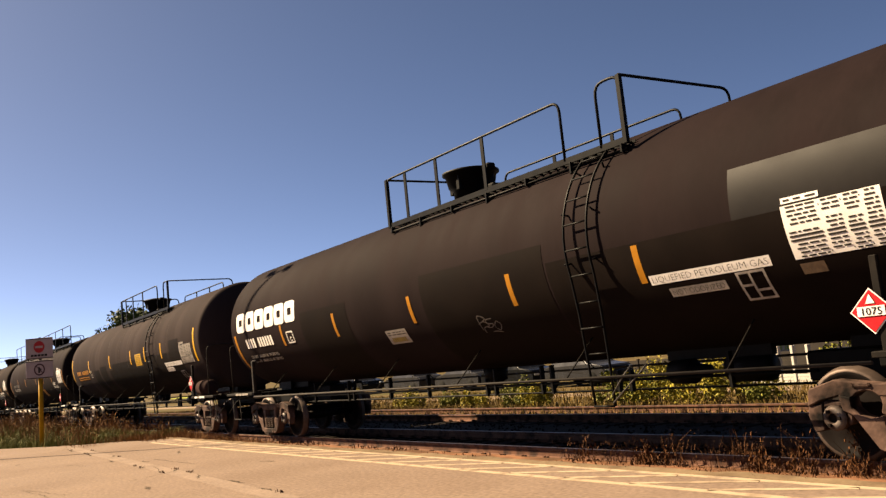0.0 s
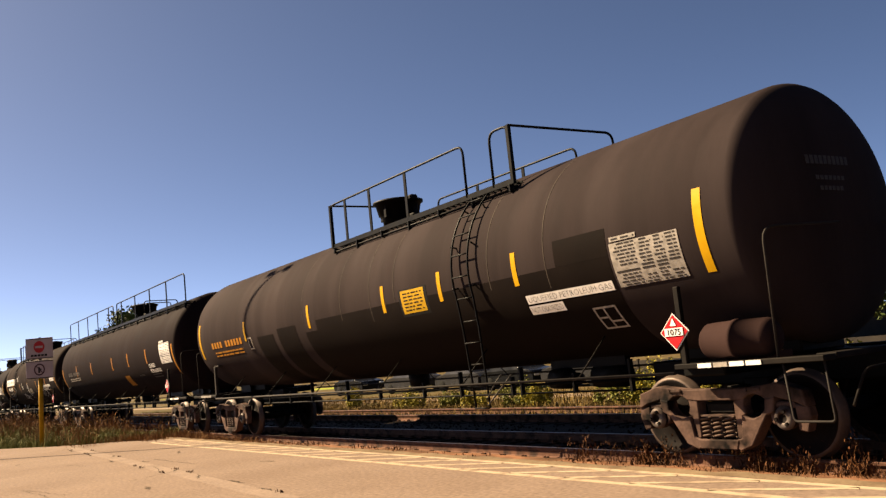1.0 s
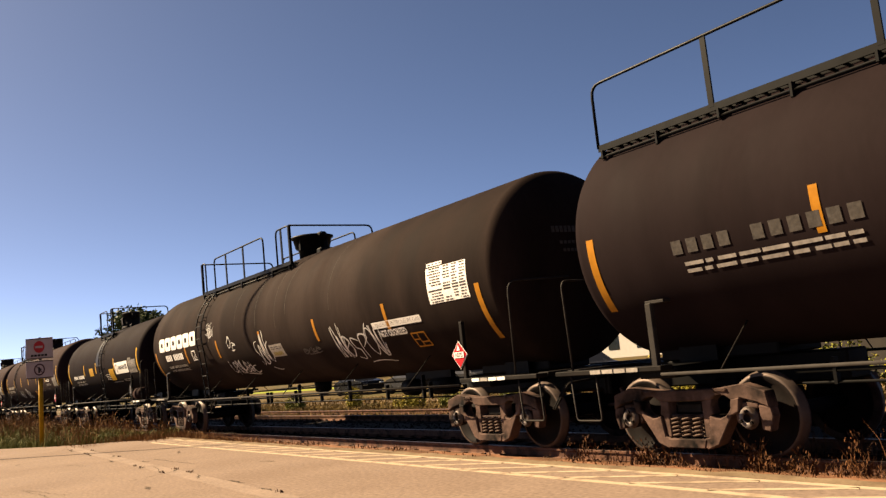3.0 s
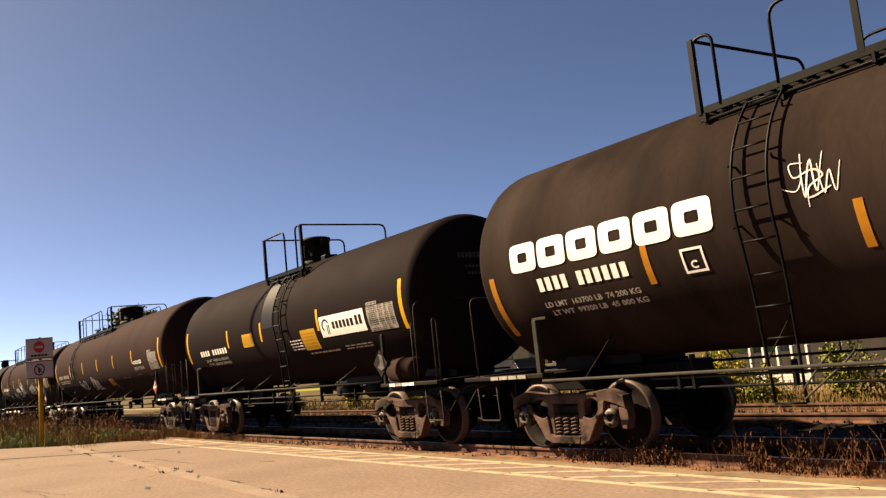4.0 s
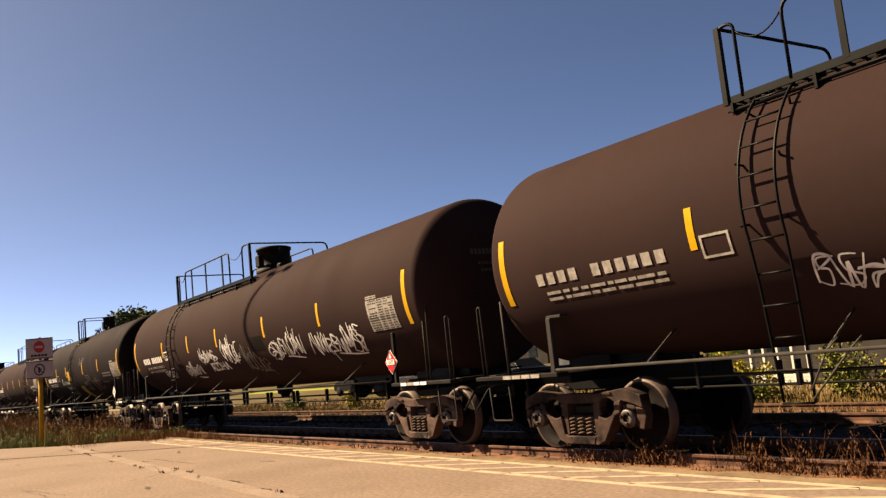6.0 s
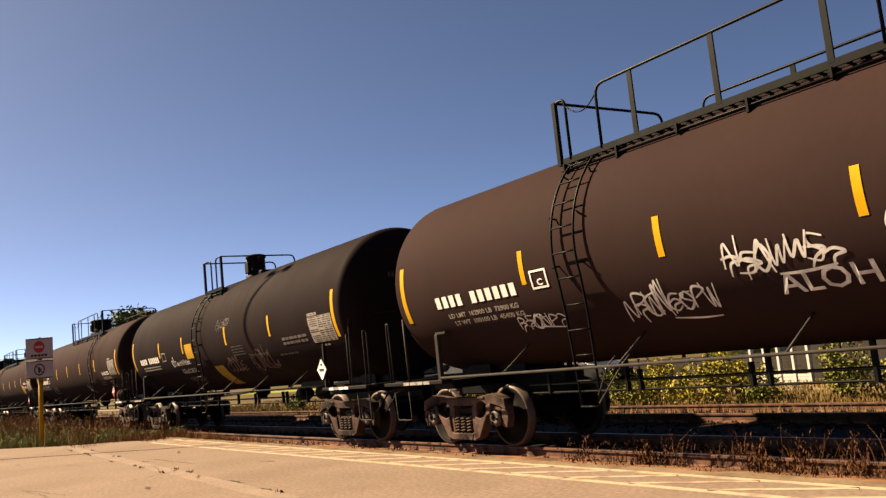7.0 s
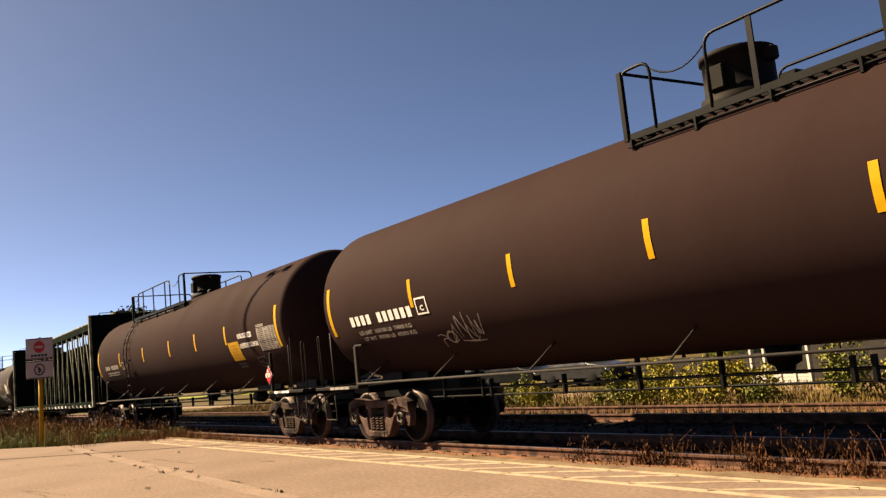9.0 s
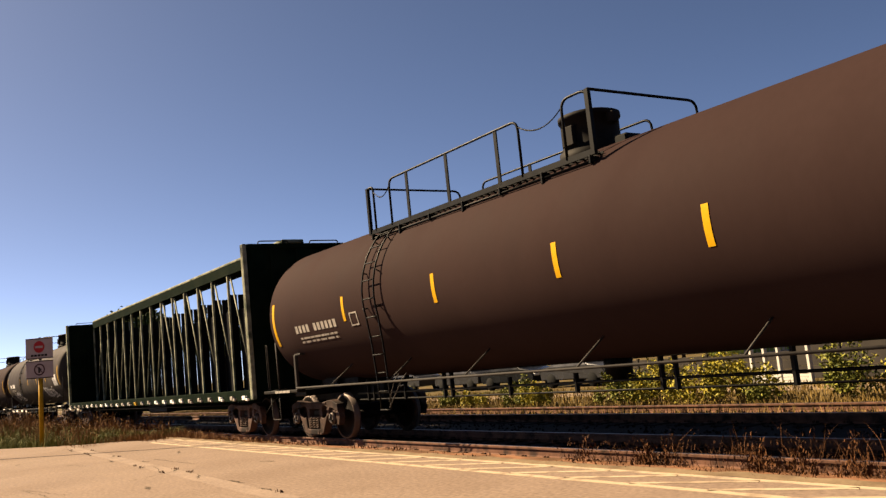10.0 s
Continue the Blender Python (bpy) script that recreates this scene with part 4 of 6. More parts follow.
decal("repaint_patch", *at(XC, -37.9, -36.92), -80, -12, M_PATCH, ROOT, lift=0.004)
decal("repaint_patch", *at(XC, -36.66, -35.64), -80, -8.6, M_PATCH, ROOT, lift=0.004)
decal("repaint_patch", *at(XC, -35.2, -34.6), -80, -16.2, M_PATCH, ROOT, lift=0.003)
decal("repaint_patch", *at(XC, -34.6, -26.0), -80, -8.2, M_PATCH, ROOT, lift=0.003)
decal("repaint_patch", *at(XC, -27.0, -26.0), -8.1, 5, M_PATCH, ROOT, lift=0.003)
data_panel(ROOT, *at(XC, -25.95, -24.85), -24, -3, 5)
plate_text("LIQUEFIED PETROLEUM GAS", *at(XC, -27.79, -26.06), -24.6, -19.7, M_WHITE, ROOT)
plate_text("NOT ODORIZED", *at(XC, -27.81, -27.09), -31.0, -25.8, M_WHITE, ROOT)
frame_box(ROOT, *at(XC, -26.62, -26.2), -46, -32, M_DIRTYWHITE)
frame_box(ROOT, *at(XC, -38.52, -38.28), -22, -10.8, M_DIRTYWHITE, False)

ROOT, XC = tank_car("clean dark brown tank car with a full-length top walkway", -44.7, -62.75, "charcoal",
                    [-47.86, -50.3, -52.7, -56.4, -59.4], (-62.65, -44.52), (-54.3, -53.6), -53.4, "bowl", None, M_ORANGE, runs="long", stripe_top=1.5, end_stripe=(1, -36), front=-44.84, closed=False)
marks(ROOT, *at(XC, -61.3, -58.9), -14, -8, M_FADED)
decal("patch", *at(XC, -51.45, -50.8), -45, -28, M_ORANGE, ROOT, "rust-orange decal")
data_panel(ROOT, *at(XC, -46.2, -45.1), -20, 4, 7, M_WHITE)
lettering("lettering", "LIQUEFIED", *at(XC, -47.8, -47.05), -22, 0.12, M_WHITE, ROOT)
lettering("lettering", "PETROLEUM GAS", *at(XC, -47.8, -46.6), -29, 0.12, M_WHITE, ROOT)
frame_box(ROOT, *at(XC, -47.75, -46.8), -36, -31, M_FADED, False)
bars("stencil", *at(XC, -49.4, -48.8), -32, -29, 1, M_FADED, ROOT, 8)

ROOT, XC = tank_car("weathered dark tank car with white block logo and graffiti", -64.85, -83.06, "weathered",
                    [-68.07, -71.04, -74.07, -77.12, -79.85], (-79.09, -72.8), (-74.4, -73.5), -73.9, "bowl", -78.2, M_ORANGE, runs="bowl_left", stripe_top=-7, end_stripe=(-7, -43), front=-65.13)
big_logo(*at(XC, -82.4, -78.75), -7, 8, ROOT)
marks(ROOT, *at(XC, -81.9, -80.15), -19, -12, fine=False)
weights(ROOT, XC, -81.9, -80.1, -28, "LD LMT  163700 LB  74 200 KG", "LT WT  99300 LB  45 000 KG")
frame_box(ROOT, *at(XC, -79.32, -79.0), -23, -12, M_WHITE, False)
lettering("lettering", "C", *at(XC, -79.22, -79.12), -21, 0.09, M_WHITE, ROOT)
decal("sticker", *at(XC, -73.72, -72.98), -33, -21, M_DIRTYWHITE, ROOT, "grey-white warning sticker")
bars("sticker_print", *at(XC, -73.66, -73.04), -26, -22.5, 2, M_PRINT, ROOT, 82, 0.4, 0.010)
glyphs("sticker_print", *at(XC, -73.62, -73.08), -31.5, -28, 7, M_OCHRE, ROOT, lift=.010)
data_panel(ROOT, *at(XC, -66.5, -65.35), -14, 8, 9, M_WHITE)
plate_text("LIQUEFIED PETROLEUM GAS", *at(XC, -68.65, -66.95), -23.4, -18.6, M_WHITE, ROOT)
lettering("lettering", "NOT ODORIZED", *at(XC, -68.5, -67.55), -30, 0.13, M_WHITE, ROOT)
frame_box(ROOT, *at(XC, -67.5, -67.05), -42, -30, M_ORANGE)
seams(ROOT, XC, (-75.6, -74.2, -73.0, -72.4, -70.2), 2, 70)
scribble(*at(XC, -70.4, -68.5), -52, -14, 6, 11, M_SPRAY, ROOT)
scribble(*at(XC, -76.8, -75.2), -48, -26, 7, 12, M_SPRAY, ROOT, 0.02)
scribble(*at(XC, -74.6, -73.7), -46, -10, 4, 13, M_SPRAY, ROOT, 0.02)
scribble(*at(XC, -76.3, -75.8), -20, -4, 2, 14, M_SPRAY, ROOT, 0.02)
scribble(*at(XC, -77.85, -77.3), -3, 17, 3, 15, M_SPRAY, ROOT, 0.014)
scribble(*at(XC, -72.0, -71.2), -35, -28, 4, 16, M_SPRAYDIM, ROOT, 0.014)

TR, TZ = 1.42, 2.62             # this one is slimmer
ROOT, XC = tank_car("short black tank car with white company sign and yellow decals", -85.55, -98.15, "black",
                    [-89.15, -92.30, -94.6], (-92.47, -90.32), (-91.25, -90.62), -91.85, "narrow", -91.06, front=-85.71, head=(0.40, 4.0), placard="steel", air=(-86.0, 0.46), struts=True)
marks(ROOT, *at(XC, -96.95, -94.8), -18, -12, fine=False)
weights(ROOT, XC, -96.7, -94.9, -25, "LD LMT  194800 LB  88350 KG", "LT WT  68200 LB  30950 KG")
for xa, xb, d0, d1 in ((-93.55, -92.86, -16.2, -3.2), (-90.10, -89.36, -29, -10.3)):
    decal("decal", *at(XC, xa, xb), d0, d1, M_YPANEL, ROOT, "yellow warning decal")
    bars("decal_print", *at(XC, xa + .06, xb - .06), d0 + 2, d1 - 2, 5, M_ORANGE, ROOT, 6, 0.3, 0.010)
decal("company_sign", *at(XC, -89.06, -87.12), -20, -2.7, M_WHITE, ROOT, "white company sign with blue mark")
raw("sign_mark", [on_tank(-88.80 - XC + 0.17 * math.cos(a) * r, -10.5 + 5.6 * math.sin(a) * r, .010) for r, turn in ((1.0, 1), (0.72, -1)) for a in [0.9 + turn * (k - 6) * 0.30 + 1.3 for k in range(13)]], [tuple(range(26))], M_BLUE, ROOT)
for q in (0.0, 0.07):
    raw("sign_mark", [on_tank(-88.78 + q - XC + a, d, .010) for a, d in ((0.0, -17.6), (0.035, -17.6), (0.075, -10.0), (0.04, -10.0))], [(0, 1, 2, 3)], M_PRINT, ROOT)
glyphs("sign_letter", *at(XC, -88.52, -87.56), -14.0, -8.2, 6, M_INK, ROOT, lift=.010)
glyphs("sign_letter", *at(XC, -87.52, -87.20), -14.0, -6.8, 2, M_INK, ROOT, lift=.010)
data_panel(ROOT, *at(XC, -86.99, -85.98), -22, -2.6, 10, M_DIRTYWHITE)
decal("paint_band", *at(XC, -92.20, -91.55), -2, 56, M_PATCHGREY, ROOT, "grey repainted band", lift=0.003)
bars("stencil", *at(XC, -90.75, -90.15), -28, -17, 4, M_WHITE, ROOT, 20, 0.4)
bars("stencil", *at(XC, -90.0, -88.6), -34, -31, 1, M_DIRTYWHITE, ROOT, 21, 0.5)
bars("stencil", *at(XC, -88.3, -87.2), -34, -29, 2, M_DIRTYWHITE, ROOT, 22, 0.45)

TR, TZ = 1.52, 2.72
ROOT, XC = tank_car("brown-black tank car with yellow strips and small white tags", -100.5, -119.05, "brown",
                    [-104.18, -107.0, -109.77, -112.58, -115.4], (-115.0, -108.65), (-110.3, -109.55), -109.8, "drum", -114.4, runs="gate_left", front=-100.75, head=(0.42, 2.4), struts=True, rusty=False, chain=True)
marks(ROOT, *at(XC, -118.2, -115.8), -16, -10, M_DIRTYWHITE)
frame_box(ROOT, *at(XC, -115.3, -114.9), -18, -8, M_DIRTYWHITE, False)
scribble(*at(XC, -114.1, -112.7), -40, -22, 6, 21, M_SPRAY, ROOT)
scribble(*at(XC, -111.8, -110.3), -44, -22, 6, 22, M_SPRAY, ROOT, 0.025)
decal("patch", *at(XC, -108.6, -107.9), -40, -28, M_ORANGE, ROOT, "faded orange decal")
scribble(*at(XC, -108.1, -107.6), -52, -28, 3, 23, M_SPRAYDIM, ROOT)
data_panel(ROOT, *at(XC, -102.1, -101.1), -25, -3, 12)
lettering("lettering", "NON-ODORIZED", *at(XC, -104.05, -102.95), -14, 0.12, M_WHITE, ROOT)
lettering("lettering", "LIQUEFIED PETROLEUM GAS", *at(XC, -104.1, -102.85), -22, 0.11, M_DIRTYWHITE, ROOT)
frame_box(ROOT, *at(XC, -102.75, -102.3), -42, -31, M_FADED)
bars("stencil", *at(XC, -106.2, -105.2), -32, -29, 1, M_FADED, ROOT, 24)
bars("stencil", *at(XC, -104.0, -103.5), -30, -27, 1, M_FADED, ROOT, 25)

ROOT, XC = tank_car("brown-black tank car covered along its side in white graffiti", -121.45, -140.05, "brown",
                    [-125.2, -128.2, -131.54, -134.03, -136.6], (-136.0, -129.75), (-131.5, -130.75), -130.8, "drum", -135.58, runs="gate_left", struts=True, rusty=True, chain=True)
marks(ROOT, *at(XC, -138.95, -136.8), -18, -11, fine=False)
weights(ROOT, XC, -138.7, -136.9, -25, "LD LMT  162900 LB  73900 KG", "LT WT  100100 LB  45400 KG")
frame_box(ROOT, *at(XC, -136.45, -136.1), -17, -7, M_WHITE, False)
lettering("lettering", "C", *at(XC, -136.33, -136.21), -15.2, 0.09, M_WHITE, ROOT)
scribble(*at(XC, -137.1, -136.1), -40, -27, 6, 31, M_SPRAY, ROOT, 0.018)
scribble(*at(XC, -134.95, -133.5), -44, -25, 8, 32, M_SPRAY, ROOT, 0.022)
scribble(*at(XC, -133.25, -131.85), -28, -12, 7, 33, M_SPRAY, ROOT, 0.026)
scribble(*at(XC, -131.35, -130.2), -32, -6, 7, 35, M_SPRAY, ROOT, 0.028)
lettering("tag", "ALOHA", *at(XC, -132.7, -131.3), -39, 0.26, M_SPRAY, ROOT, label="white sprayed word")
scribble(*at(XC, -130.0, -128.7), -50, -20, 6, 36, M_SPRAYDIM, ROOT, 0.025)
decal("repaint_patch", *at(XC, -129.3, -128.4), -24, -11, M_PATCH, ROOT, lift=0.004)
scribble(*at(XC, -128.2, -126.4), -36, -10, 8, 37, M_SPRAY, ROOT, 0.026)
scribble(*at(XC, -126.0, -123.6), -40, -14, 9, 38, M_SPRAY, ROOT, 0.028)
data_panel(ROOT, *at(XC, -123.1, -122.1), -25, -3, 13)

ROOT, XC = tank_car("dark tank car with a short platform and faded pink tags", -142.45, -158.46, "charcoal",
                    [-146.0, -148.96, -152.68, -155.1], (-151.47, -150.06), (-150.9, -150.5), -150.25, "slim", -151.2, front=-142.64, head=(0.36, 4.0), placard="white", struts=True, rusty=False)
marks(ROOT, *at(XC, -157.5, -155.3), -18, -11)
frame_box(ROOT, *at(XC, -154.9, -154.5), -18, -8, M_DIRTYWHITE, False)
decal("decal", *at(XC, -152.45, -151.8), -20, -4, M_YPANEL, ROOT, "yellow warning decal")
decal("decal", *at(XC, -150.6, -149.9), -64, -33, M_OCHRE, ROOT, "faded dirty yellow decal", slant=0)
bars("decal_print", *at(XC, -150.5, -150.0), -60, -38, 5, M_ORANGE, ROOT, 62, 0.3, 0.010)
scribble(*at(XC, -154.05, -153.8), -27, -13, 3, 41, M_SPRAY, ROOT, 0.014)
lettering("tag", "Cause of the Pandemic", *at(XC, -153.75, -152.35), -26, 0.17, M_SPRAY, ROOT, label="white sprayed words", bold=0.002)
lettering("tag", "5G Pulsed 30-300 GHz", *at(XC, -153.5, -152.1), -37, 0.16, M_SPRAY, ROOT, label="white sprayed words", bold=0.0)
scribble(*at(XC, -153.4, -152.1), -50, -41, 8, 45, M_SPRAYDIM, ROOT, 0.014)
scribble(*at(XC, -149.6, -148.4), -44, -20, 5, 42, M_PINK, ROOT, 0.02)
scribble(*at(XC, -147.8, -146.3), -46, -22, 6, 43, M_PINK, ROOT, 0.02)
bars("stencil", *at(XC, -148.7, -147.9), -26, -15, 4, M_FADED, ROOT, 44, 0.4)
bars("stencil", *at(XC, -147.6, -146.5), -29, -26, 1, M_FADED, ROOT, 45)
bars("stencil", *at(XC, -145.9, -144.9), -33, -30, 1, M_FADED, ROOT, 46)
bars("stencil", *at(XC, -145.4, -144.1), -24, -16, 2, M_SPRAYDIM, ROOT, 47)
data_panel(ROOT, *at(XC, -143.85, -142.75), -26, -5, 14)
bars("stencil", *at(XC, -143.6, -143.2), -30, -27.5, 1, M_DIRTYWHITE, ROOT, 48)
scribble(*at(XC, -149.6, -148.7), 2, 16, 3, 49, M_SPRAYDIM, ROOT, 0.012)

ROOT, XC = tank_car("brown-black tank car with yellow strips and a long walkway", -160.7, -179.25, "brown",
                    [-164.7, -167.65, -170.48, -173.15, -175.95], (-171.0, -164.67), (-165.6, -164.95), -170.02, "drum", -165.2, runs="gate_wide", front=-161.0, head=(0.34, 2.6), struts=True, rusty=True, air=(-161.03, 0.37))
marks(ROOT, *at(XC, -178.3, -176.0), -19, -12, fine=False)
weights(ROOT, XC, -178.1, -176.2, -26, "LD LMT  163100 LB  74000 KG", "LT WT  99900 LB  45300 KG")
frame_box(ROOT, *at(XC, -175.85, -175.5), -19, -8, M_WHITE, False)
lettering("lettering", "C", *at(XC, -175.73, -175.62), -16.5, 0.09, M_WHITE, ROOT)
scribble(*at(XC, -175.6, -174.3), -42, -25, 6, 51, M_DIRTYWHITE, ROOT, 0.016)
scribble(*at(XC, -167.45, -166.7), -50, -26, 6, 52, M_DIRTYWHITE, ROOT, 0.018)
lettering("lettering", "NON-ODORIZED", *at(XC, -163.65, -162.5), -21, 0.13, M_WHITE, ROOT)
lettering("lettering", "LIQUEFIED PETROLEUM GAS", *at(XC, -163.65, -162.35), -28, 0.11, M_DIRTYWHITE, ROOT)
frame_box(ROOT, *at(XC, -162.95, -162.45), -43, -32, M_DIRTYWHITE)
bars("stencil", *at(XC, -164.6, -163.7), -38, -31, 2, M_FADED, ROOT, 53)
data_panel(ROOT, *at(XC, -162.35, -161.3), -23, -1, 15)

ROOT, XC = tank_car("clean brown-black tank car with yellow strips and a yellow decal", -181.6, -200.25, "brown",
                    [-185.24, -187.74, -190.3, -193.35, -196.62], (-196.0, -189.76), (-191.4, -190.6), -190.9, "drum", -195.4, runs="gate_left", front=-181.85, head=(0.38, 2.6), struts=True, rusty=False, chain=True)
marks(ROOT, *at(XC, -199.0, -197.0), -16, -10, M_DIRTYWHITE)
frame_box(ROOT, *at(XC, -196.4, -196.1), -18, -8, M_DIRTYWHITE, False)
decal("decal", *at(XC, -185.13, -184.4), -31, -12, M_YPANEL, ROOT, "yellow warning decal")
bars("decal_print", *at(XC, -185.05, -184.5), -29, -14, 5, M_ORANGE, ROOT, 61, 0.3, 0.010)
bars("stencil", *at(XC, -185.0, -184.5), -40, -33, 2, M_FADED, ROOT, 62)
lettering("lettering", "NON-ODORIZED", *at(XC, -184.35, -183.4), -10, 0.12, M_WHITE, ROOT)
lettering("lettering", "LIQUEFIED PETROLEUM GAS", *at(XC, -184.35, -183.1), -19, 0.11, M_WHITE, ROOT)
frame_box(ROOT, *at(XC, -183.6, -183.1), -42, -30, M_FADED)
data_panel(ROOT, *at(XC, -183.05, -181.95), -25, -4, 16)


def lumber_car(xf, xr):
    """An empty centre-beam lumber car: two end bulkheads, a deck, and a trussed middle wall."""
    xc = (xf + xr) / 2
    h = (xf - xr) / 2
    root = tagged(new("centerbeam_flat_car"), "dark green empty centre-beam lumber car with pale worn posts", "rail car")
    bm = bmesh.new()
    box(bm, -h + 0.2, h - 0.2, -1.38, 1.38, 1.02, 1.14, 0.01)
    box(bm, -h + 0.2, h - 0.2, -1.42, -1.36, 0.92, 1.18, 0.01)
    box(bm, -h + 0.2, h - 0.2, 1.36, 1.42, 0.92, 1.18, 0.01)
    box(bm, -h + 0.1, h - 0.1, -0.25, 0.25, 0.62, 1.04, 0.02)
    part("deck", bm, M_GREEN, root)
    for s in (-1, 1):
        bm = bmesh.new()
        x = s * (h - 0.25)
        box(bm, x - 0.05, x + 0.05, -1.34, 1.34, 1.14, 4.62, 0.01)
        bulk = part("bulkhead", bm, M_GREEN, root, "dark green end bulkhead")
        bm = bmesh.new()
        box(bm, x - 0.11, x + 0.11, -1.34, 1.34, 4.62, 4.74, 0.02)
        part("top_beam", bm, M_GREEN, bulk)
        for y in (-0.7, 0.0, 0.7):
            for k in (-1, 1):
                bm = bmesh.new()
                box(bm, x + k * 0.05, x + k * 0.12, y - 0.05, y + 0.05, 1.14, 4.62) if k > 0 else box(bm, x - 0.12, x - 0.05, y - 0.05, y + 0.05, 1.14, 4.62)
                part("stiffener", bm, M_GREEN, bulk)
        for y in (-1.40, 1.40):
            bm = bmesh.new()
            box(bm, x - 0.09, x + 0.09, y - 0.05, y + 0.05, 0.95, 4.74, 0.01)
            part("corner_post", bm, M_PALEGREEN, root, "pale worn corner post")
        bm = bmesh.new()
        tube(bm, bent([(x, -1.0, 4.70), (x, -1.0, 4.82), (x, -0.2, 4.82), (x, -0.2, 4.70)], .06), 0.016, 5)
        tube(bm, bent([(x, 0.4, 4.70), (x, 0.4, 4.82), (x, 1.2, 4.82), (x, 1.2, 4.70)], .06), 0.016, 5)
        part("grab_iron", bm, M_GRIME, root)
        c = new("coupler", ME_COUPLER)
        c.parent = root
        c.matrix_basis = pose(s * (h - 0.35), 0, 0, 0, 0, 0 if s > 0 else 180)
    bm = bmesh.new()
    box(bm, -h + 0.38, h - 0.38, -0.30, 0.30, 4.80, 4.88, 0.02)
    part("top_cap", bm, M_PALEGREEN, root, "pale green cap of the top chord")
    for y in (-0.29, 0.29):
        bm = bmesh.new()
        box(bm, -h + 0.38, h - 0.38, y - 0.015, y + 0.015, 4.52, 4.80)
        part("top_chord", bm, M_GREEN, root)
    n = 16
    step = (2 * h - 0.8) / n
    for i in range(n + 1):
        x = -h + 0.4 + step * i
        for y in (-0.26, 0.26):
            bm = bmesh.new()
            box(bm, x - 0.045, x + 0.045, y - 0.03, y + 0.03, 1.14, 4.52, 0.008)
            part("post", bm, M_PALEGREEN if y < 0 else M_GREEN, root)
            bm = bmesh.new()
            box(bm, x - 0.02, x + 0.02, min(y, 0) + (0.03 if y < 0 else 0.02), max(y, 0) - (0.03 if y > 0 else 0.02), 1.14, 3.95)
            part("web_rib", bm, M_BLACK, root)
        if i < n:
            for y in (-0.2,):
                bm = bmesh.new()
                d = 1 if i >= n // 2 else -1
                mx = x + step / 2
                tube(bm, [(mx - d * step / 2 * 0.9, y, 4.5), (mx + d * step / 2 * 0.9, y, 1.2)], 0.03, 4)
                part("brace", bm, M_PALEGREEN, root)
                bm = bmesh.new()
                box(bm, x + 0.08, x + step - 0.08, -0.02, 0.02, 1.14, 3.5)
                part("web_plate", bm, M_BLACK, root)
    m = 26
    rngw = random.Random(14)
    for i in range(m):
        x = -h + 0.7 + (2 * h - 1.4) * i / (m - 1)
        bm = bmesh.new()
        w = rngw.uniform(0.09, 0.15)
        z = 0.94 + rngw.uniform(-0.015, 0.015)
        box(bm, x - w, x + w * 0.5, -1.49, -1.42, z + 0.02, z + 0.12, 0.01)
        box(bm, x + w * 0.5, x + w * 1.5, -1.48, -1.42, z, z + 0.06, 0.008)
        part("winch", bm, rngw.choice((M_WHITE,) * 8 + (M_DIRTYWHITE,) * 5 + (M_FADED, M_YPANEL)), root)
    bm = bmesh.new()
    tube(bm, [(-h + 1, -0.9, 0.8), (h - 1, -0.9, 0.8)], 0.03, 6)
    box(bm, -1.2, 1.2, -0.6, 0.6, 0.6, 1.0, 0.05)
    part("brake_gear", bm, M_BLACK, root)
    truck(root, h - 1.9, True)
    truck(root, -h + 1.9, True)
    CARS.append((root, xc))


lumber_car(-201.70, -225.3)
ROOT, XC = tank_car("grimy pale grey tank car with dark stains and graffiti", -227.2, -245.6, "grey",
                    [-231, -234, -237, -240], (-239.5, -233.4), (-235, -234.2), -233, "drum", -239.3, placard=None)
marks(ROOT, *at(XC, -244.3, -242.3), -14, -6)
scribble(*at(XC, -243.8, -240.8), -50, -22, 9, 71, M_SPRAY, ROOT, 0.05)
scribble(*at(XC, -232.5, -229.5), -50, -20, 9, 72, M_SPRAY, ROOT, 0.05)
data_panel(ROOT, *at(XC, -229, -228), -24, -3, 17, M_WHITE)
ROOT, XC = tank_car("dark tank car far back in the train", -247.9, -266.3, "brown",
                    [-252, -255, -258, -261], (-261.5, -255), (-256.5, -255.8), -254.5, "drum", -261.2, placard=None)
ROOT, XC = tank_car("black tank car far back in the train", -268.6, -287.2, "black",
                    [-272, -275, -279, -282], (-280.5, -274), (-276.5, -275.8), -274.5, "drum", None, placard=None)


# ---- ground ----
def sheet(name, poly, z, material, label, depth=0.0, category="ground"):
    bm = bmesh.new()
    f = bm.faces.new([bm.verts.new((x, y, z)) for x, y in poly])
    if depth:
        r = bmesh.ops.extrude_face_region(bm, geom=[f])
        for v in r["geom"]:
            if isinstance(v, bmesh.types.BMVert):
                v.co.z -= depth
    bmesh.ops.recalc_face_normals(bm, faces=bm.faces)
    ob = obj(name, bm, material)
    return tagged(ob, label, category, kind="structure")


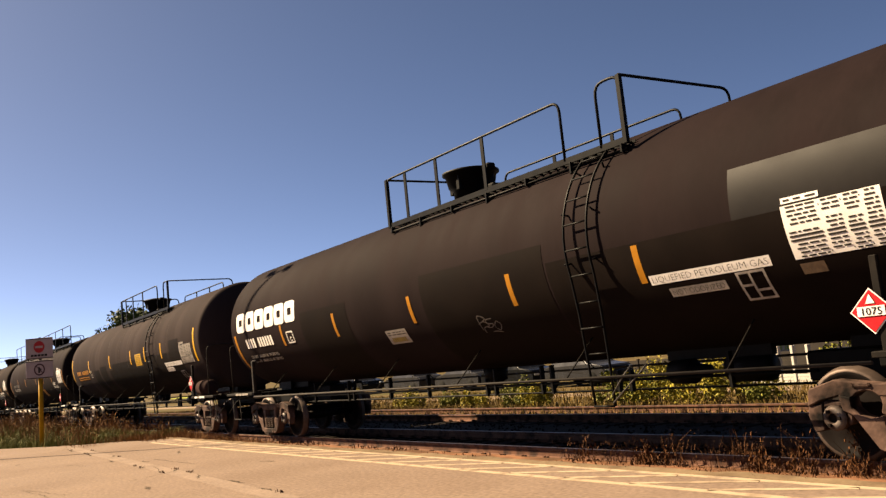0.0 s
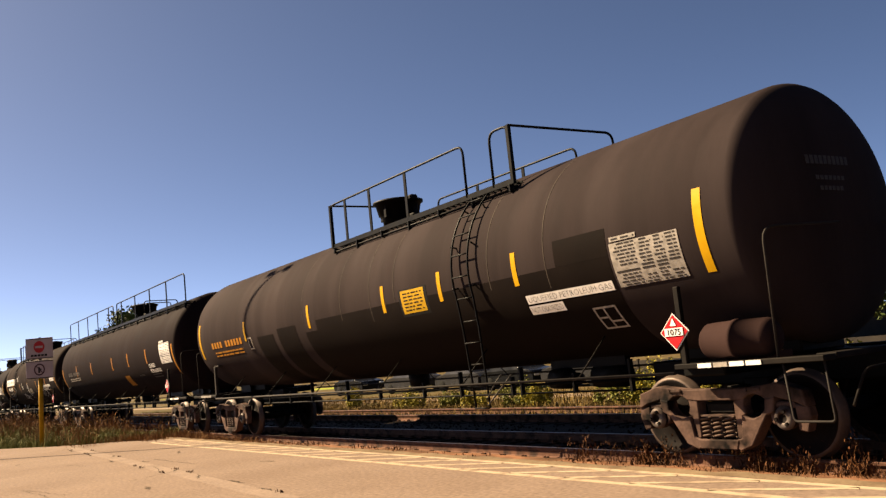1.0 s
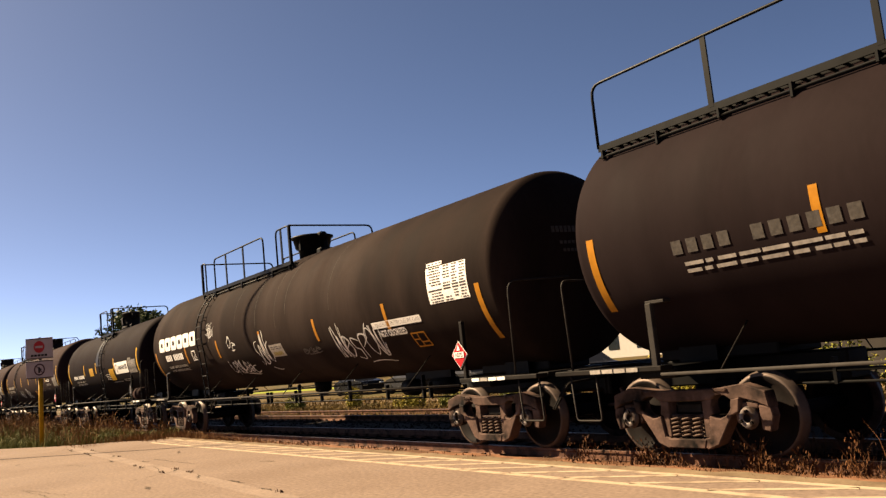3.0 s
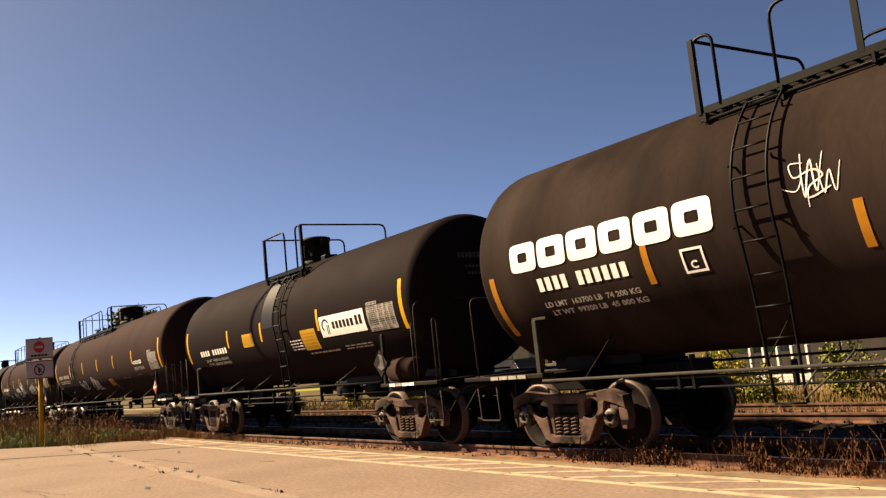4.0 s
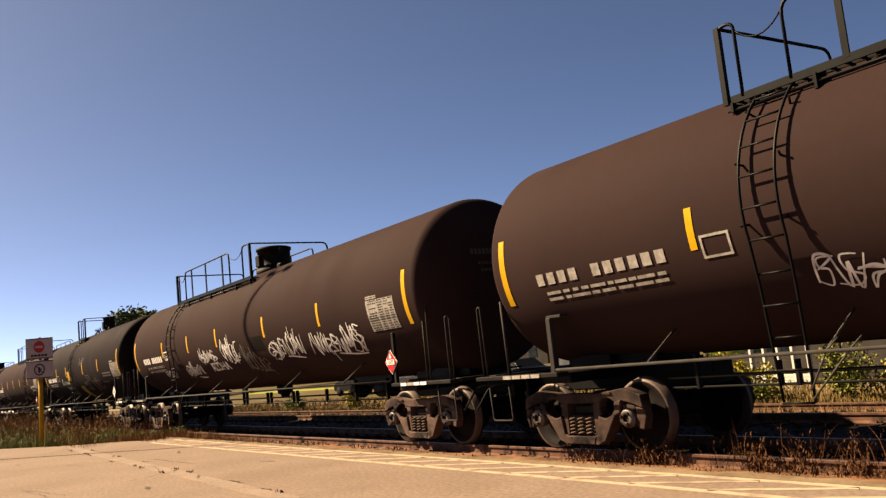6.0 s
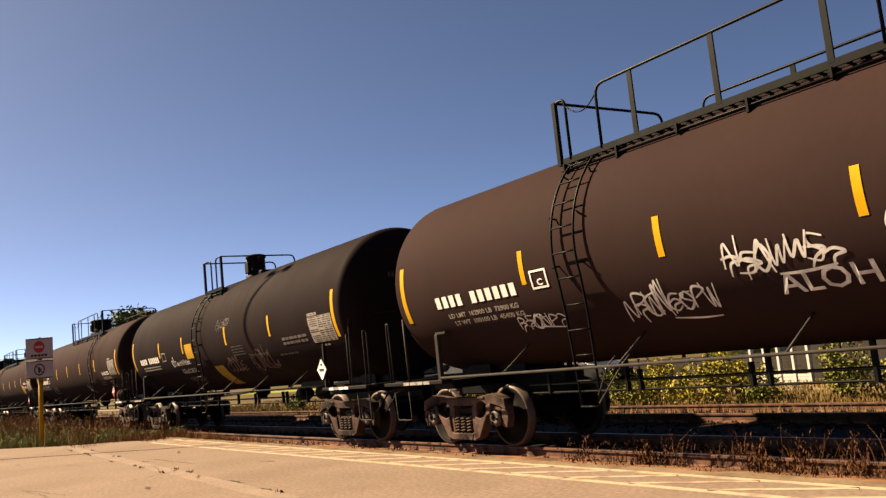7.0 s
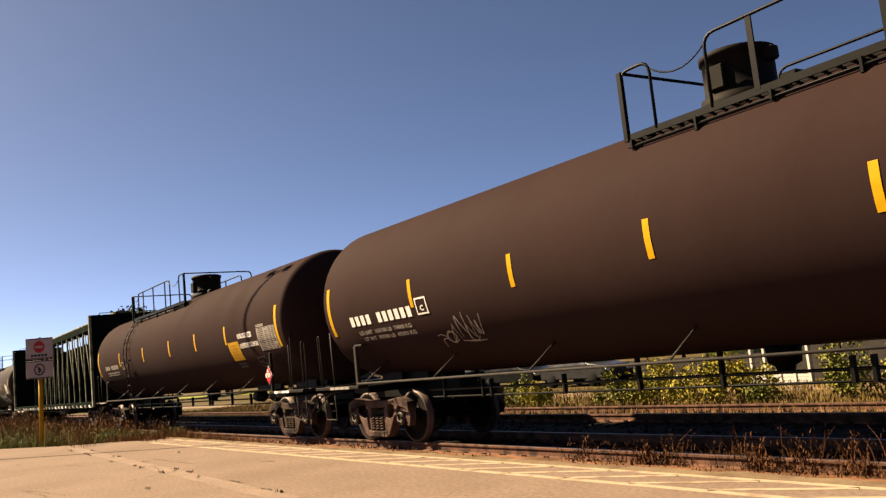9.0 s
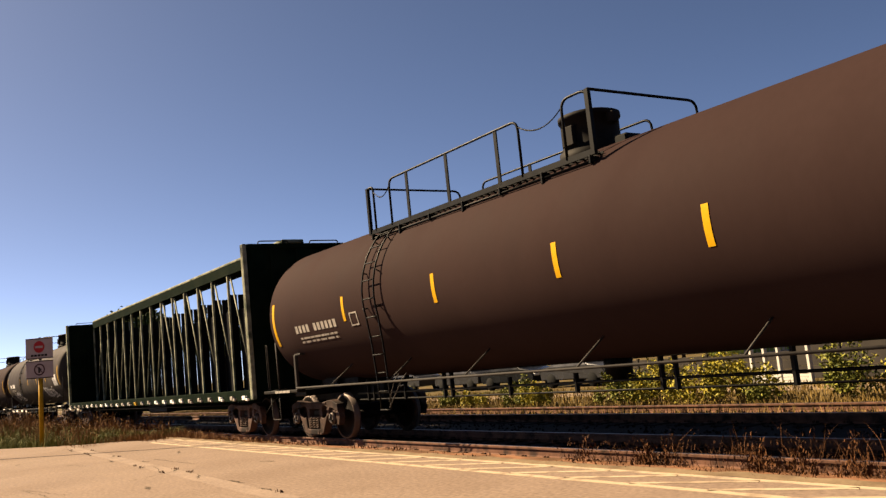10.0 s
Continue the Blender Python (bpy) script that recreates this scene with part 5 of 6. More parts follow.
sheet("ground", [(-2500, -2500), (2500, -2500), (2500, 2500), (-2500, 2500)], -0.36, M_FIELD, "dry yellow-green field reaching the horizon")
EDGE = -1.58
lot = sheet("pavement", [(-26.4, EDGE), (-27.9, -2.0), (-29.0, -2.9), (-29.9, -3.6), (-31.2, -4.2), (-34.4, -5.5), (-60, -11.5), (-60, -40), (30, -40), (30, EDGE)], ZG, M_ASPHALT, "sunlit tan asphalt parking lot, worn", 0.3, "parking lot")
sheet("track_bed", [(-420, -1.6), (80, -1.6), (80, 6.6), (-420, 6.6)], -0.17, M_BALLAST_SHADED, "brown ballast bed under two tracks, darkened for the train's shade", 0.15, "track bed")


def strip(name, x0, y0, x1, y1, w, z, material, label, h=0.004):
    d = Vector((x1 - x0, y1 - y0, 0))
    n = Vector((-d.y, d.x, 0)).normalized() * w / 2
    a, b = Vector((x0, y0, 0)), Vector((x1, y1, 0))
    vs = [p + Vector((0, 0, zz)) for zz in (z + h, z - 0.002) for p in (a - n, b - n, b + n, a + n)]
    return raw(name, vs, [(0, 1, 2, 3), (0, 4, 5, 1), (1, 5, 6, 2), (2, 6, 7, 3), (3, 7, 4, 0)], material, lot, label)


# painted border of the hatched keep-clear strip, and its slanting bars
strip("painted_line", -26.0, -1.78, 4.0, -1.78, 0.10, ZG, M_LINE, "worn cream painted line")
strip("painted_line", -26.0, -2.45, 4.0, -2.45, 0.11, ZG, M_LINE, "worn cream painted line")
for i in range(26):
    x = -25.5 + 1.06 * i
    strip("painted_bar", x - 0.62, -2.40, x + 0.60, -1.83, 0.10, ZG, M_LINE, "")
# the light seam of an old repair and the cracks beside it
strip("repair_seam", -29.3, -4.08, -10.4, -4.86, 0.30, ZG, M_SEAM, "lighter strip of an old asphalt repair", 0.003)
rng = random.Random(5)
for k in range(17):
    x, y = rng.uniform(-27, -7), rng.uniform(-7.5, -3.0)
    a = rng.uniform(-0.5, 0.3)
    ln = rng.uniform(0.15, 0.7)
    if k < 12:
        t = k / 11
        x, y = -29.0 + 17.0 * t, -4.08 - 0.71 * t + rng.choice((-0.17, 0.15))
    pts = [(x + ln * j / 5 * math.cos(a) + rng.uniform(-.03, .03), y + ln * j / 5 * math.sin(a) + rng.uniform(-.05, .05)) for j in range(6)]
    vs, fs = [], []
    for j, (px, py) in enumerate(pts):
        w = 0.025 * (1 - abs(j - 2.5) / 3)
        vs += [(px, py - w, ZG + 0.006), (px, py + w, ZG + 0.006)]
        if j:
            fs.append((2 * j - 2, 2 * j, 2 * j + 1, 2 * j - 1))
    raw("crack", vs, fs, M_CRACK, lot)

# long hairline cracks, and tufts along the seam
for k in range(12):
    x, y = rng.uniform(-26, -9), rng.uniform(-7.6, -2.8)
    a = rng.choice((-0.05, 0.06, 1.2, -1.1)) + rng.uniform(-0.15, 0.15)
    ln = rng.uniform(1.2, 3.2) * (0.5 if abs(a) > 0.6 else 1)
    vs, fs = [], []
    for j in range(15):
        px = x + ln * j / 14 * math.cos(a) + rng.uniform(-.025, .025)
        py = y + ln * j / 14 * math.sin(a) + rng.uniform(-.03, .03)
        w = rng.uniform(0.003, 0.009)
        vs += [(px, py - w, ZG + 0.005), (px + w, py + w, ZG + 0.005)]
        if j:
            fs.append((2 * j - 2, 2 * j, 2 * j + 1, 2 * j - 1))
    raw("crack", vs, fs, M_CRACK, lot)

# crumbling sandy verge between lot and rail
vs, fs = [], []
nx = 260
for i in range(nx + 1):
    x = -40 + 48 * i / nx
    e = EDGE - 0.03 + 0.10 * noise.noise((x * 0.9, 0, 3)) + 0.05 * noise.noise((x * 3.1, 5, 0))
    vs += [(x, e - 0.12, ZG + 0.003), (x, e + 0.05, ZG + 0.02 + 0.02 * noise.noise((x * 2, 9, 0))), (x, e + 0.22 + 0.1 * noise.noise((x * 1.7, 3, 3)), -0.09 + 0.03 * noise.noise((x * 2.3, 1, 7))), (x, -0.80, -0.14)]
    if i:
        b = 4 * i
        for k in range(3):
            fs.append((b - 4 + k, b + k, b + k + 1, b - 3 + k))
tagged(raw("verge", vs, fs, [M_SAND, M_DIRT], None, "", True, [0, 0, 1] * nx), "crumbling sandy verge between lot and rail", "verge", kind="structure")


# ---- tracks ----
def rail(parent, y):
    prof = [(-0.07, -0.165), (0.07, -0.165), (0.07, -0.15), (0.012, -0.125), (0.010, -0.045), (0.036, -0.035), (0.037, -0.008), (0.028, 0.0), (-0.028, 0.0), (-0.037, -0.008), (-0.036, -0.035), (-0.010, -0.045), (-0.012, -0.125), (-0.07, -0.15)]
    vs, fs, idx = [], [], []
    xs = [-420, -200, -100, -60, -30, -10, 10, 60]
    for x in xs:
        vs += [(x, y + a, b) for a, b in prof]
    n = len(prof)
    for i in range(len(xs) - 1):
        for k in range(n):
            a = i * n
            fs.append((a + k, a + (k + 1) % n, a + n + (k + 1) % n, a + n + k))
            idx.append(1 if k == 7 else 0)
    ob = raw("rail", vs, [f[::-1] for f in fs], [M_RAIL, M_RAILTOP], parent, "rust-brown steel rail", idx=idx)
    return ob


def tie_mesh():
    bm = bmesh.new()
    box(bm, -0.115, 0.115, -1.28, 1.28, -0.20, 0, 0.015)
    me = bpy.data.meshes.new("tie")
    bm.to_mesh(me)
    bm.free()
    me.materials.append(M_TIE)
    return me


def plate_mesh():
    bm = bmesh.new()
    box(bm, -0.09, 0.09, -0.19, 0.19, -0.004, 0.012)
    for y in (-0.09, 0.09):
        box(bm, -0.05, -0.025, y - 0.02, y + 0.02, 0.01, 0.045)
        box(bm, 0.025, 0.05, y - 0.02, y + 0.02, 0.01, 0.045)
    me = bpy.data.meshes.new("tie_plate")
    bm.to_mesh(me)
    bm.free()
    me.materials.append(M_RAIL)
    return me


ME_TIE, ME_PLATE = tie_mesh(), plate_mesh()
TRACKS = []
for yc, lab in ((0.0, "main track with rusty rails on timber ties"), (4.25, "second track with rusty rails on timber ties")):
    tr = tagged(new("track"), lab, "railway track", kind="structure")
    for s in (-1, 1):
        rail(tr, yc + s * 0.755)
    TRACKS.append((tr, yc))

# loose stones of the ballast, the train's shade put into their colour
vs, fs = [], []
rng = random.Random(8)
for i in range(9000):
    x = -rng.random() ** 1.6 * 60 + 4
    y = rng.uniform(-1.05, 6.2)
    r = rng.uniform(0.015, 0.038)
    b = len(vs)
    a0 = rng.uniform(0, 6)
    z = -0.17 + r * 0.3
    vs += [(x + r * math.cos(a0 + k * 1.57) * rng.uniform(.8, 1.2), y + r * math.sin(a0 + k * 1.57) * rng.uniform(.8, 1.2), z + rng.uniform(-.3, .3) * r) for k in range(4)]
    vs += [(x, y, z + r * 0.9), (x, y, z - r)]
    for k in range(4):
        fs += [(b + k, b + (k + 1) % 4, b + 4), (b + (k + 1) % 4, b + k, b + 5)]
tagged(raw("ballast_stones", vs, fs, M_STONE_SHADED), "loose brown ballast stones between the rails, darkened for shade", "ballast", kind="stuff")


# ---- plants ----
def blades(name, spots, material, label, category, seed=0, lean=0.5):
    """Thin bent blades: each spot is x, y, z, height, width."""
    rng = random.Random(seed)
    vs, fs = [], []
    for x, y, z, h, w in spots:
        a = rng.uniform(0, 6.283)
        dx, dy = math.cos(a), math.sin(a)
        l = rng.uniform(0.1, lean) * h
        b = rng.uniform(0, 6.283)
        ox, oy = math.cos(b) * l, math.sin(b) * l
        n = len(vs)
        vs += [(x - dx * w, y - dy * w, z), (x + dx * w, y + dy * w, z), (x + ox * .35 + dx * w * .8, y + oy * .35 + dy * w * .8, z + h * .6), (x + ox * .35 - dx * w * .8, y + oy * .35 - dy * w * .8, z + h * .6), (x + ox, y + oy, z + h)]
        fs += [(n, n + 1, n + 2, n + 3), (n + 3, n + 2, n + 4)]
    return tagged(raw(name, vs, fs, material), label, category, kind="stuff")


rng = random.Random(21)
spots = []
for i in range(46000):
    x = rng.uniform(-75, -27.5)
    lo = -1.6 - 0.75 * (-27.5 - x) if x > -31.5 else -4.45 - 0.24 * (-31.5 - x)
    lo = max(lo, -10.5)
    y = rng.uniform(lo, -1.1)
    tall = 0.55 + 0.9 * max(0.0, 0.35 + noise.noise((x * 0.7, y * 1.1, 4)))
    spots.append((x, y, -0.12, tall * rng.uniform(0.06, 0.34), rng.uniform(0.004, 0.010)))
blades("grass", spots, M_GRASS, "green and straw-coloured grass beside the lot", "grass", 1, 0.9)
spots = []
for i in range(12000):
    x = rng.uniform(-90, -28)
    y = rng.uniform(-4.2, -1.0) if rng.random() < 0.7 else rng.uniform(-1.4, -0.95)
    tall = 0.30 + 1.5 * max(0.0, noise.noise((x * 0.45, y * 0.9, 7)) + 0.2)
    spots.append((x, y, -0.12, tall * rng.uniform(0.2, 0.8), rng.uniform(0.003, 0.008)))
    if tall > 0.6 and rng.random() < 0.5:    # seed heads
        spots.append((x + rng.gauss(0, .05), y, -0.12 + tall * rng.uniform(0.35, 0.7), 0.09, 0.018))
for i in range(2600):                    # thinning out along the rail
    x = -28 + 9 * rng.random() ** 1.9
    spots.append((x, rng.uniform(-1.6, -0.95), -0.13, rng.uniform(0.08, 0.36) * (1 - (x + 28) / 14), rng.uniform(0.003, 0.007)))
for i in range(2200):                    # ragged corner of the lot
    x = rng.gauss(-28.2, 0.7)
    spots.append((x, rng.uniform(-2.4, -1.3) - 0.5 * max(0, -28 - x), -0.10, rng.uniform(0.06, 0.3), rng.uniform(0.003, 0.007)))
blades("weeds", spots, M_DRY, "tall reddish-brown dry weeds by the track", "weeds", 2, 0.75)
spots = []
for i in range(2600):
    x = rng.uniform(-27, -3)
    c = noise.noise((x * 0.8, 2, 0))
    if c < 0.12 + rng.uniform(-.2, .2):
        continue
    y = rng.uniform(-1.62, -1.25) if rng.random() < 0.6 else rng.uniform(-1.2, -0.86)
    spots.append((x, y, -0.12, rng.uniform(0.03, 0.10), rng.uniform(0.006, 0.012)))
for k in range(11):
    t = rng.random()
    cx, cy = -29.0 + 18.0 * t, -4.08 - 0.75 * t + rng.choice((-0.16, 0.15))
    for j in range(16):
        spots.append((cx + rng.gauss(0, 0.07), cy + rng.gauss(0, 0.02), ZG, rng.uniform(0.015, 0.05), rng.uniform(0.004, 0.009)))
clumps = [(-9.6 + 6.2 * rng.random() ** 0.7, rng.uniform(-1.12, -0.86) if k % 2 else rng.uniform(-0.62, 0.1), rng.uniform(0.3, 1.0)) for k in range(44)]
clumps += [(rng.uniform(-8.2, -4.0), rng.uniform(-0.62, -0.3), rng.uniform(0.95, 1.3)) for k in range(11)]
for cx, cy, ck in clumps:
    spread = rng.uniform(0.05, 0.22)
    for j in range(rng.randint(7, 16)):      # stalks
        spots.append((cx + rng.gauss(0, spread), cy + rng.gauss(0, 0.07), -0.15, ck * rng.uniform(0.12, 0.46), rng.uniform(0.002, 0.004)))
    for j in range(26):                      # leaves and seed heads
        z = rng.random() ** 1.4 * 0.34 * ck
        spots.append((cx + rng.gauss(0, spread * 1.3), cy + rng.gauss(0, 0.09), -0.15 + z, rng.uniform(0.02, 0.06), rng.uniform(0.002, 0.007)))
clumps = [(-3.2 - 6.5 * rng.random() ** 1.5, rng.uniform(-1.02, -0.84), rng.uniform(0.4, 1.15)) for k in range(23)]
for cx, cy, ck in clumps:                    # bushy tufts against the rail
    tips = [(cx + rng.gauss(0, 0.10), cy + rng.gauss(0, 0.05), ck * rng.uniform(0.14, 0.42)) for j in range(9)]
    for sx, sy, sh in tips:
        spots.append((sx, sy, -0.15, sh, rng.uniform(0.003, 0.006)))
        for j in range(14):
            z = rng.random() ** 1.2 * sh
            spread = 0.012 + 0.05 * (1 - z / 0.5)
            spots.append((sx + rng.gauss(0, spread), sy + rng.gauss(0, 0.03), -0.15 + z, rng.uniform(0.02, 0.055), rng.uniform(0.005, 0.012)))
for k in range(18):                          # low tufts on the edge of the paving
    cx, cy = rng.uniform(-12.0, -3.4), rng.uniform(-1.6, -1.38)
    for j in range(16):
        spots.append((cx + rng.gauss(0, 0.10), cy + rng.gauss(0, 0.03), -0.10, rng.uniform(0.02, 0.075), rng.uniform(0.005, 0.012)))
blades("rail_weeds", spots, M_RAILWEED, "dry brown weeds growing along the rail", "weeds", 3, 0.95)
spots = []
for i in range(34000):
    x = rng.uniform(-60, 6)
    y = 6.4 + 8.5 * rng.random() ** 1.4
    spots.append((x, y, -0.36, rng.uniform(0.05, 0.22), rng.uniform(0.006, 0.018)))
for i in range(26000):                   # the second track is overgrown
    x, y = rng.uniform(-60, 6), 3.62 + 2.9 * rng.random()
    low = 0.55 if abs(y - 5.0) < 0.2 or y < 3.8 else 1.0
    spots.append((x, y, -0.17, low * rng.uniform(0.05, 0.22), rng.uniform(0.005, 0.012)))
blades("field_grass", spots, M_STRAW, "dry straw-yellow field grass behind the tracks", "grass", 4)


def leaf_cloud(vs, fs, c, rad, n, size, rng, squash=1.0):
    for _ in range(n):
        d = Vector((rng.gauss(0, 1), rng.gauss(0, 1), rng.gauss(0, 1))).normalized() * (rng.random() ** 0.45)
        p = Vector(c) + Vector((d.x * rad, d.y * rad, d.z * rad * squash))
        u = Vector((rng.gauss(0, 1), rng.gauss(0, 1), rng.gauss(0, 1))).normalized()
        w = u.cross(Vector((rng.gauss(0, 1), rng.gauss(0, 1), rng.gauss(0, 1)))).normalized()
        s = size * rng.uniform(0.6, 1.3)
        b = len(vs)
        vs += [tuple(p - u * s), tuple(p + w * s * 0.45), tuple(p + u * s), tuple(p - w * s * 0.45)]
        fs.append((b, b + 1, b + 2, b + 3))


def bush(x, y, h, material, label, seed, z0=-0.36):
    rng = random.Random(seed)
    root = tagged(new("bush"), label, "bush", "bushes behind the tracks")
    root.location = (x, y, z0)
    bm = bmesh.new()
    tips = []
    for k in range(11):
        a = k * 2.4 + rng.uniform(-.4, .4)
        r = h * rng.uniform(.15, .95)
        e = (math.cos(a) * r, math.sin(a) * r * 0.7, h * rng.uniform(.35, .95) * (1.1 - 0.5 * r / h))
        tube(bm, [(e[0] * .3, e[1] * .3, 0), (e[0] * .6, e[1] * .6, e[2] * .6), e], 0.010 * h, 4)
        tips.append(e)
    part("stem", bm, M_BARK, root)
    vs, fs = [], []
    for e in tips:
        q = h * rng.uniform(0.14, 0.28)
        leaf_cloud(vs, fs, e, q, 80, 0.052 * h ** 0.4, rng)
        leaf_cloud(vs, fs, (e[0] * .85, e[1] * .85, e[2] * .55), q * 1.2, 70, 0.052 * h ** 0.4, rng)
        for w in range(5):                  # loose shoots
            z = e[2] + h * rng.uniform(0.0, 0.25)
            leaf_cloud(vs, fs, (e[0] + rng.gauss(0, .1 * h), e[1] + rng.gauss(0, .1 * h), z), 0.07 * h, 6, 0.045 * h ** 0.4, rng)
    raw("foliage", vs, fs, material, root)
    return root


def tree(x, y, h, seed, label, z0=-0.36, crown=0.32):
    rng = random.Random(seed)
    root = tagged(new("tree"), label, "tree", "trees beyond the railway")
    root.location = (x, y, z0)
    bm = bmesh.new()
    for k in range(4):                      # tapered trunk
        r0, r1 = h * 0.028 * (1 - k * 0.2), h * 0.028 * (1 - (k + 1) * 0.2)
        lathe(bm, [(h * 0.14 * k, r0), (h * 0.14 * (k + 1), r1)], 8, axis="z", at=(0, 0, 0))
    tips = []
    for k in range(11):
        a, zz = k * 2.4, h * rng.uniform(0.25, 0.55)
        ln = h * crown * rng.uniform(0.5, 1.0)
        e = (math.cos(a) * ln, math.sin(a) * ln, min(h * 0.93, zz + h * rng.uniform(0.12, 0.42)))
        tube(bm, [(0, 0, zz), (e[0] * .5, e[1] * .5, zz + (e[2] - zz) * .6), e], h * 0.007, 5)
        tips.append(e)
    part("trunk", bm, M_BARK, root)
    vs, fs = [], []
    for e in tips + [(0, 0, h * 0.85), (h * .08, 0, h * .7)]:
        for _ in range(4):
            c = (e[0] + rng.gauss(0, h * .06), e[1] + rng.gauss(0, h * .06), e[2] + rng.gauss(0, h * .06))
            leaf_cloud(vs, fs, c, h * rng.uniform(0.08, 0.15), 120, h * 0.024, rng, 0.8)
    raw("crown", vs, fs, M_LEAF, root)
    return root


for x, y, h, m, lab, s in (
    (-30.0, 8.6, 0.8, M_BUSH, "low yellow-green roadside bush", 1), (-25.2, 8.2, 0.7, M_BUSH, "small bush with yellow flowers", 2), (-22.6, 8.4, 0.95, M_BUSHDARK, "dark green bush with yellow tips", 3),
    (-21.4, 8.0, 0.8, M_BUSH, "rounded yellow-green roadside bush", 4), (-17.9, 8.3, 1.1, M_BUSHDARK, "dark green bush with yellow tips", 5), (-17.0, 8.7, 1.2, M_BUSH, "rounded yellow-green roadside bush", 6),
    (-14.9, 8.2, 1.3, M_BUSH, "bright yellow-green leafy bush", 7), (-14.6, 9.1, 1.25, M_BUSH, "bright yellow-green leafy bush", 8), (-13.2, 7.9, 0.5, M_BUSHDARK, "low mid-green leafy shrub", 9), (-11.9, 9.2, 1.2, M_BUSHDARK, "dense dark green leafy bush", 10),
    (-9.7, 9.0, 1.2, M_BUSH, "tall bush with yellowing leaves", 11), (-8.9, 8.3, 1.3, M_BUSHDARK, "dense dark green leafy shrub", 12), (-7.6, 8.6, 1.6, M_BUSH, "tall bush with yellowing leaves", 13), (-6.2, 9.4, 1.9, M_BUSHDARK, "dense dark green leafy shrub", 14),
    (-36.0, 9.2, 0.9, M_BUSH, "low yellow-green roadside bush", 15), (-42.0, 9.0, 0.9, M_BUSHDARK, "low dark green roadside bush", 16), (-27.6, 8.9, 0.6, M_BUSHDARK, "low dark green roadside bush", 17)):
    bush(x, y, h, m, lab, s)
for x, y, h, s in ((-118, 20, 12.5, 1), (-124, 24, 13.5, 2), (-121, 33, 12.5, 3), (-120, 42, 11.5, 4), (-116, 52, 11.5, 5), (-150, 60, 13, 6), (-140, 75, 13, 7), (-19.5, 27, 5.6, 8), (-16.5, 24.5, 5.0, 9), (-14.0, 22.0, 5.4, 10), (-27, 33, 6, 11), (-10.5, 20, 5.2, 12), (-31, 25.5, 4.6, 13)):
    tree(x, y, h, s, "full green summer tree beyond the tracks")
sheet("road", [(-260, 11.8), (60, 11.8), (60, 13.4), (-260, 13.4)], -0.352, M_ROAD, "pale sunlit road beyond the field", 0.05, "road")

M_LIME = mat("lime_siding", (0.95, 1.2, 0.22), 0.7, vary=0.1, scale=2, fine=30, stretch=(.2, .2, 6))
M_TRIM = mat("white_trim", (1.15, 1.08, 0.98), 0.6, vary=0.06, scale=3, fine=30)
M_ROOF = mat("dark_shingle", (0.06, 0.055, 0.05), 0.85, vary=0.3, scale=3, fine=30)
M_PANE = mat("window_glass_dark", (0.02, 0.03, 0.035), 0.12, vary=0.1, scale=2, fine=10, spec=0.6)
M_SHEDGREY = mat("grey_cladding", (0.085, 0.072, 0.062), 0.85, vary=0.25, scale=1, fine=12)


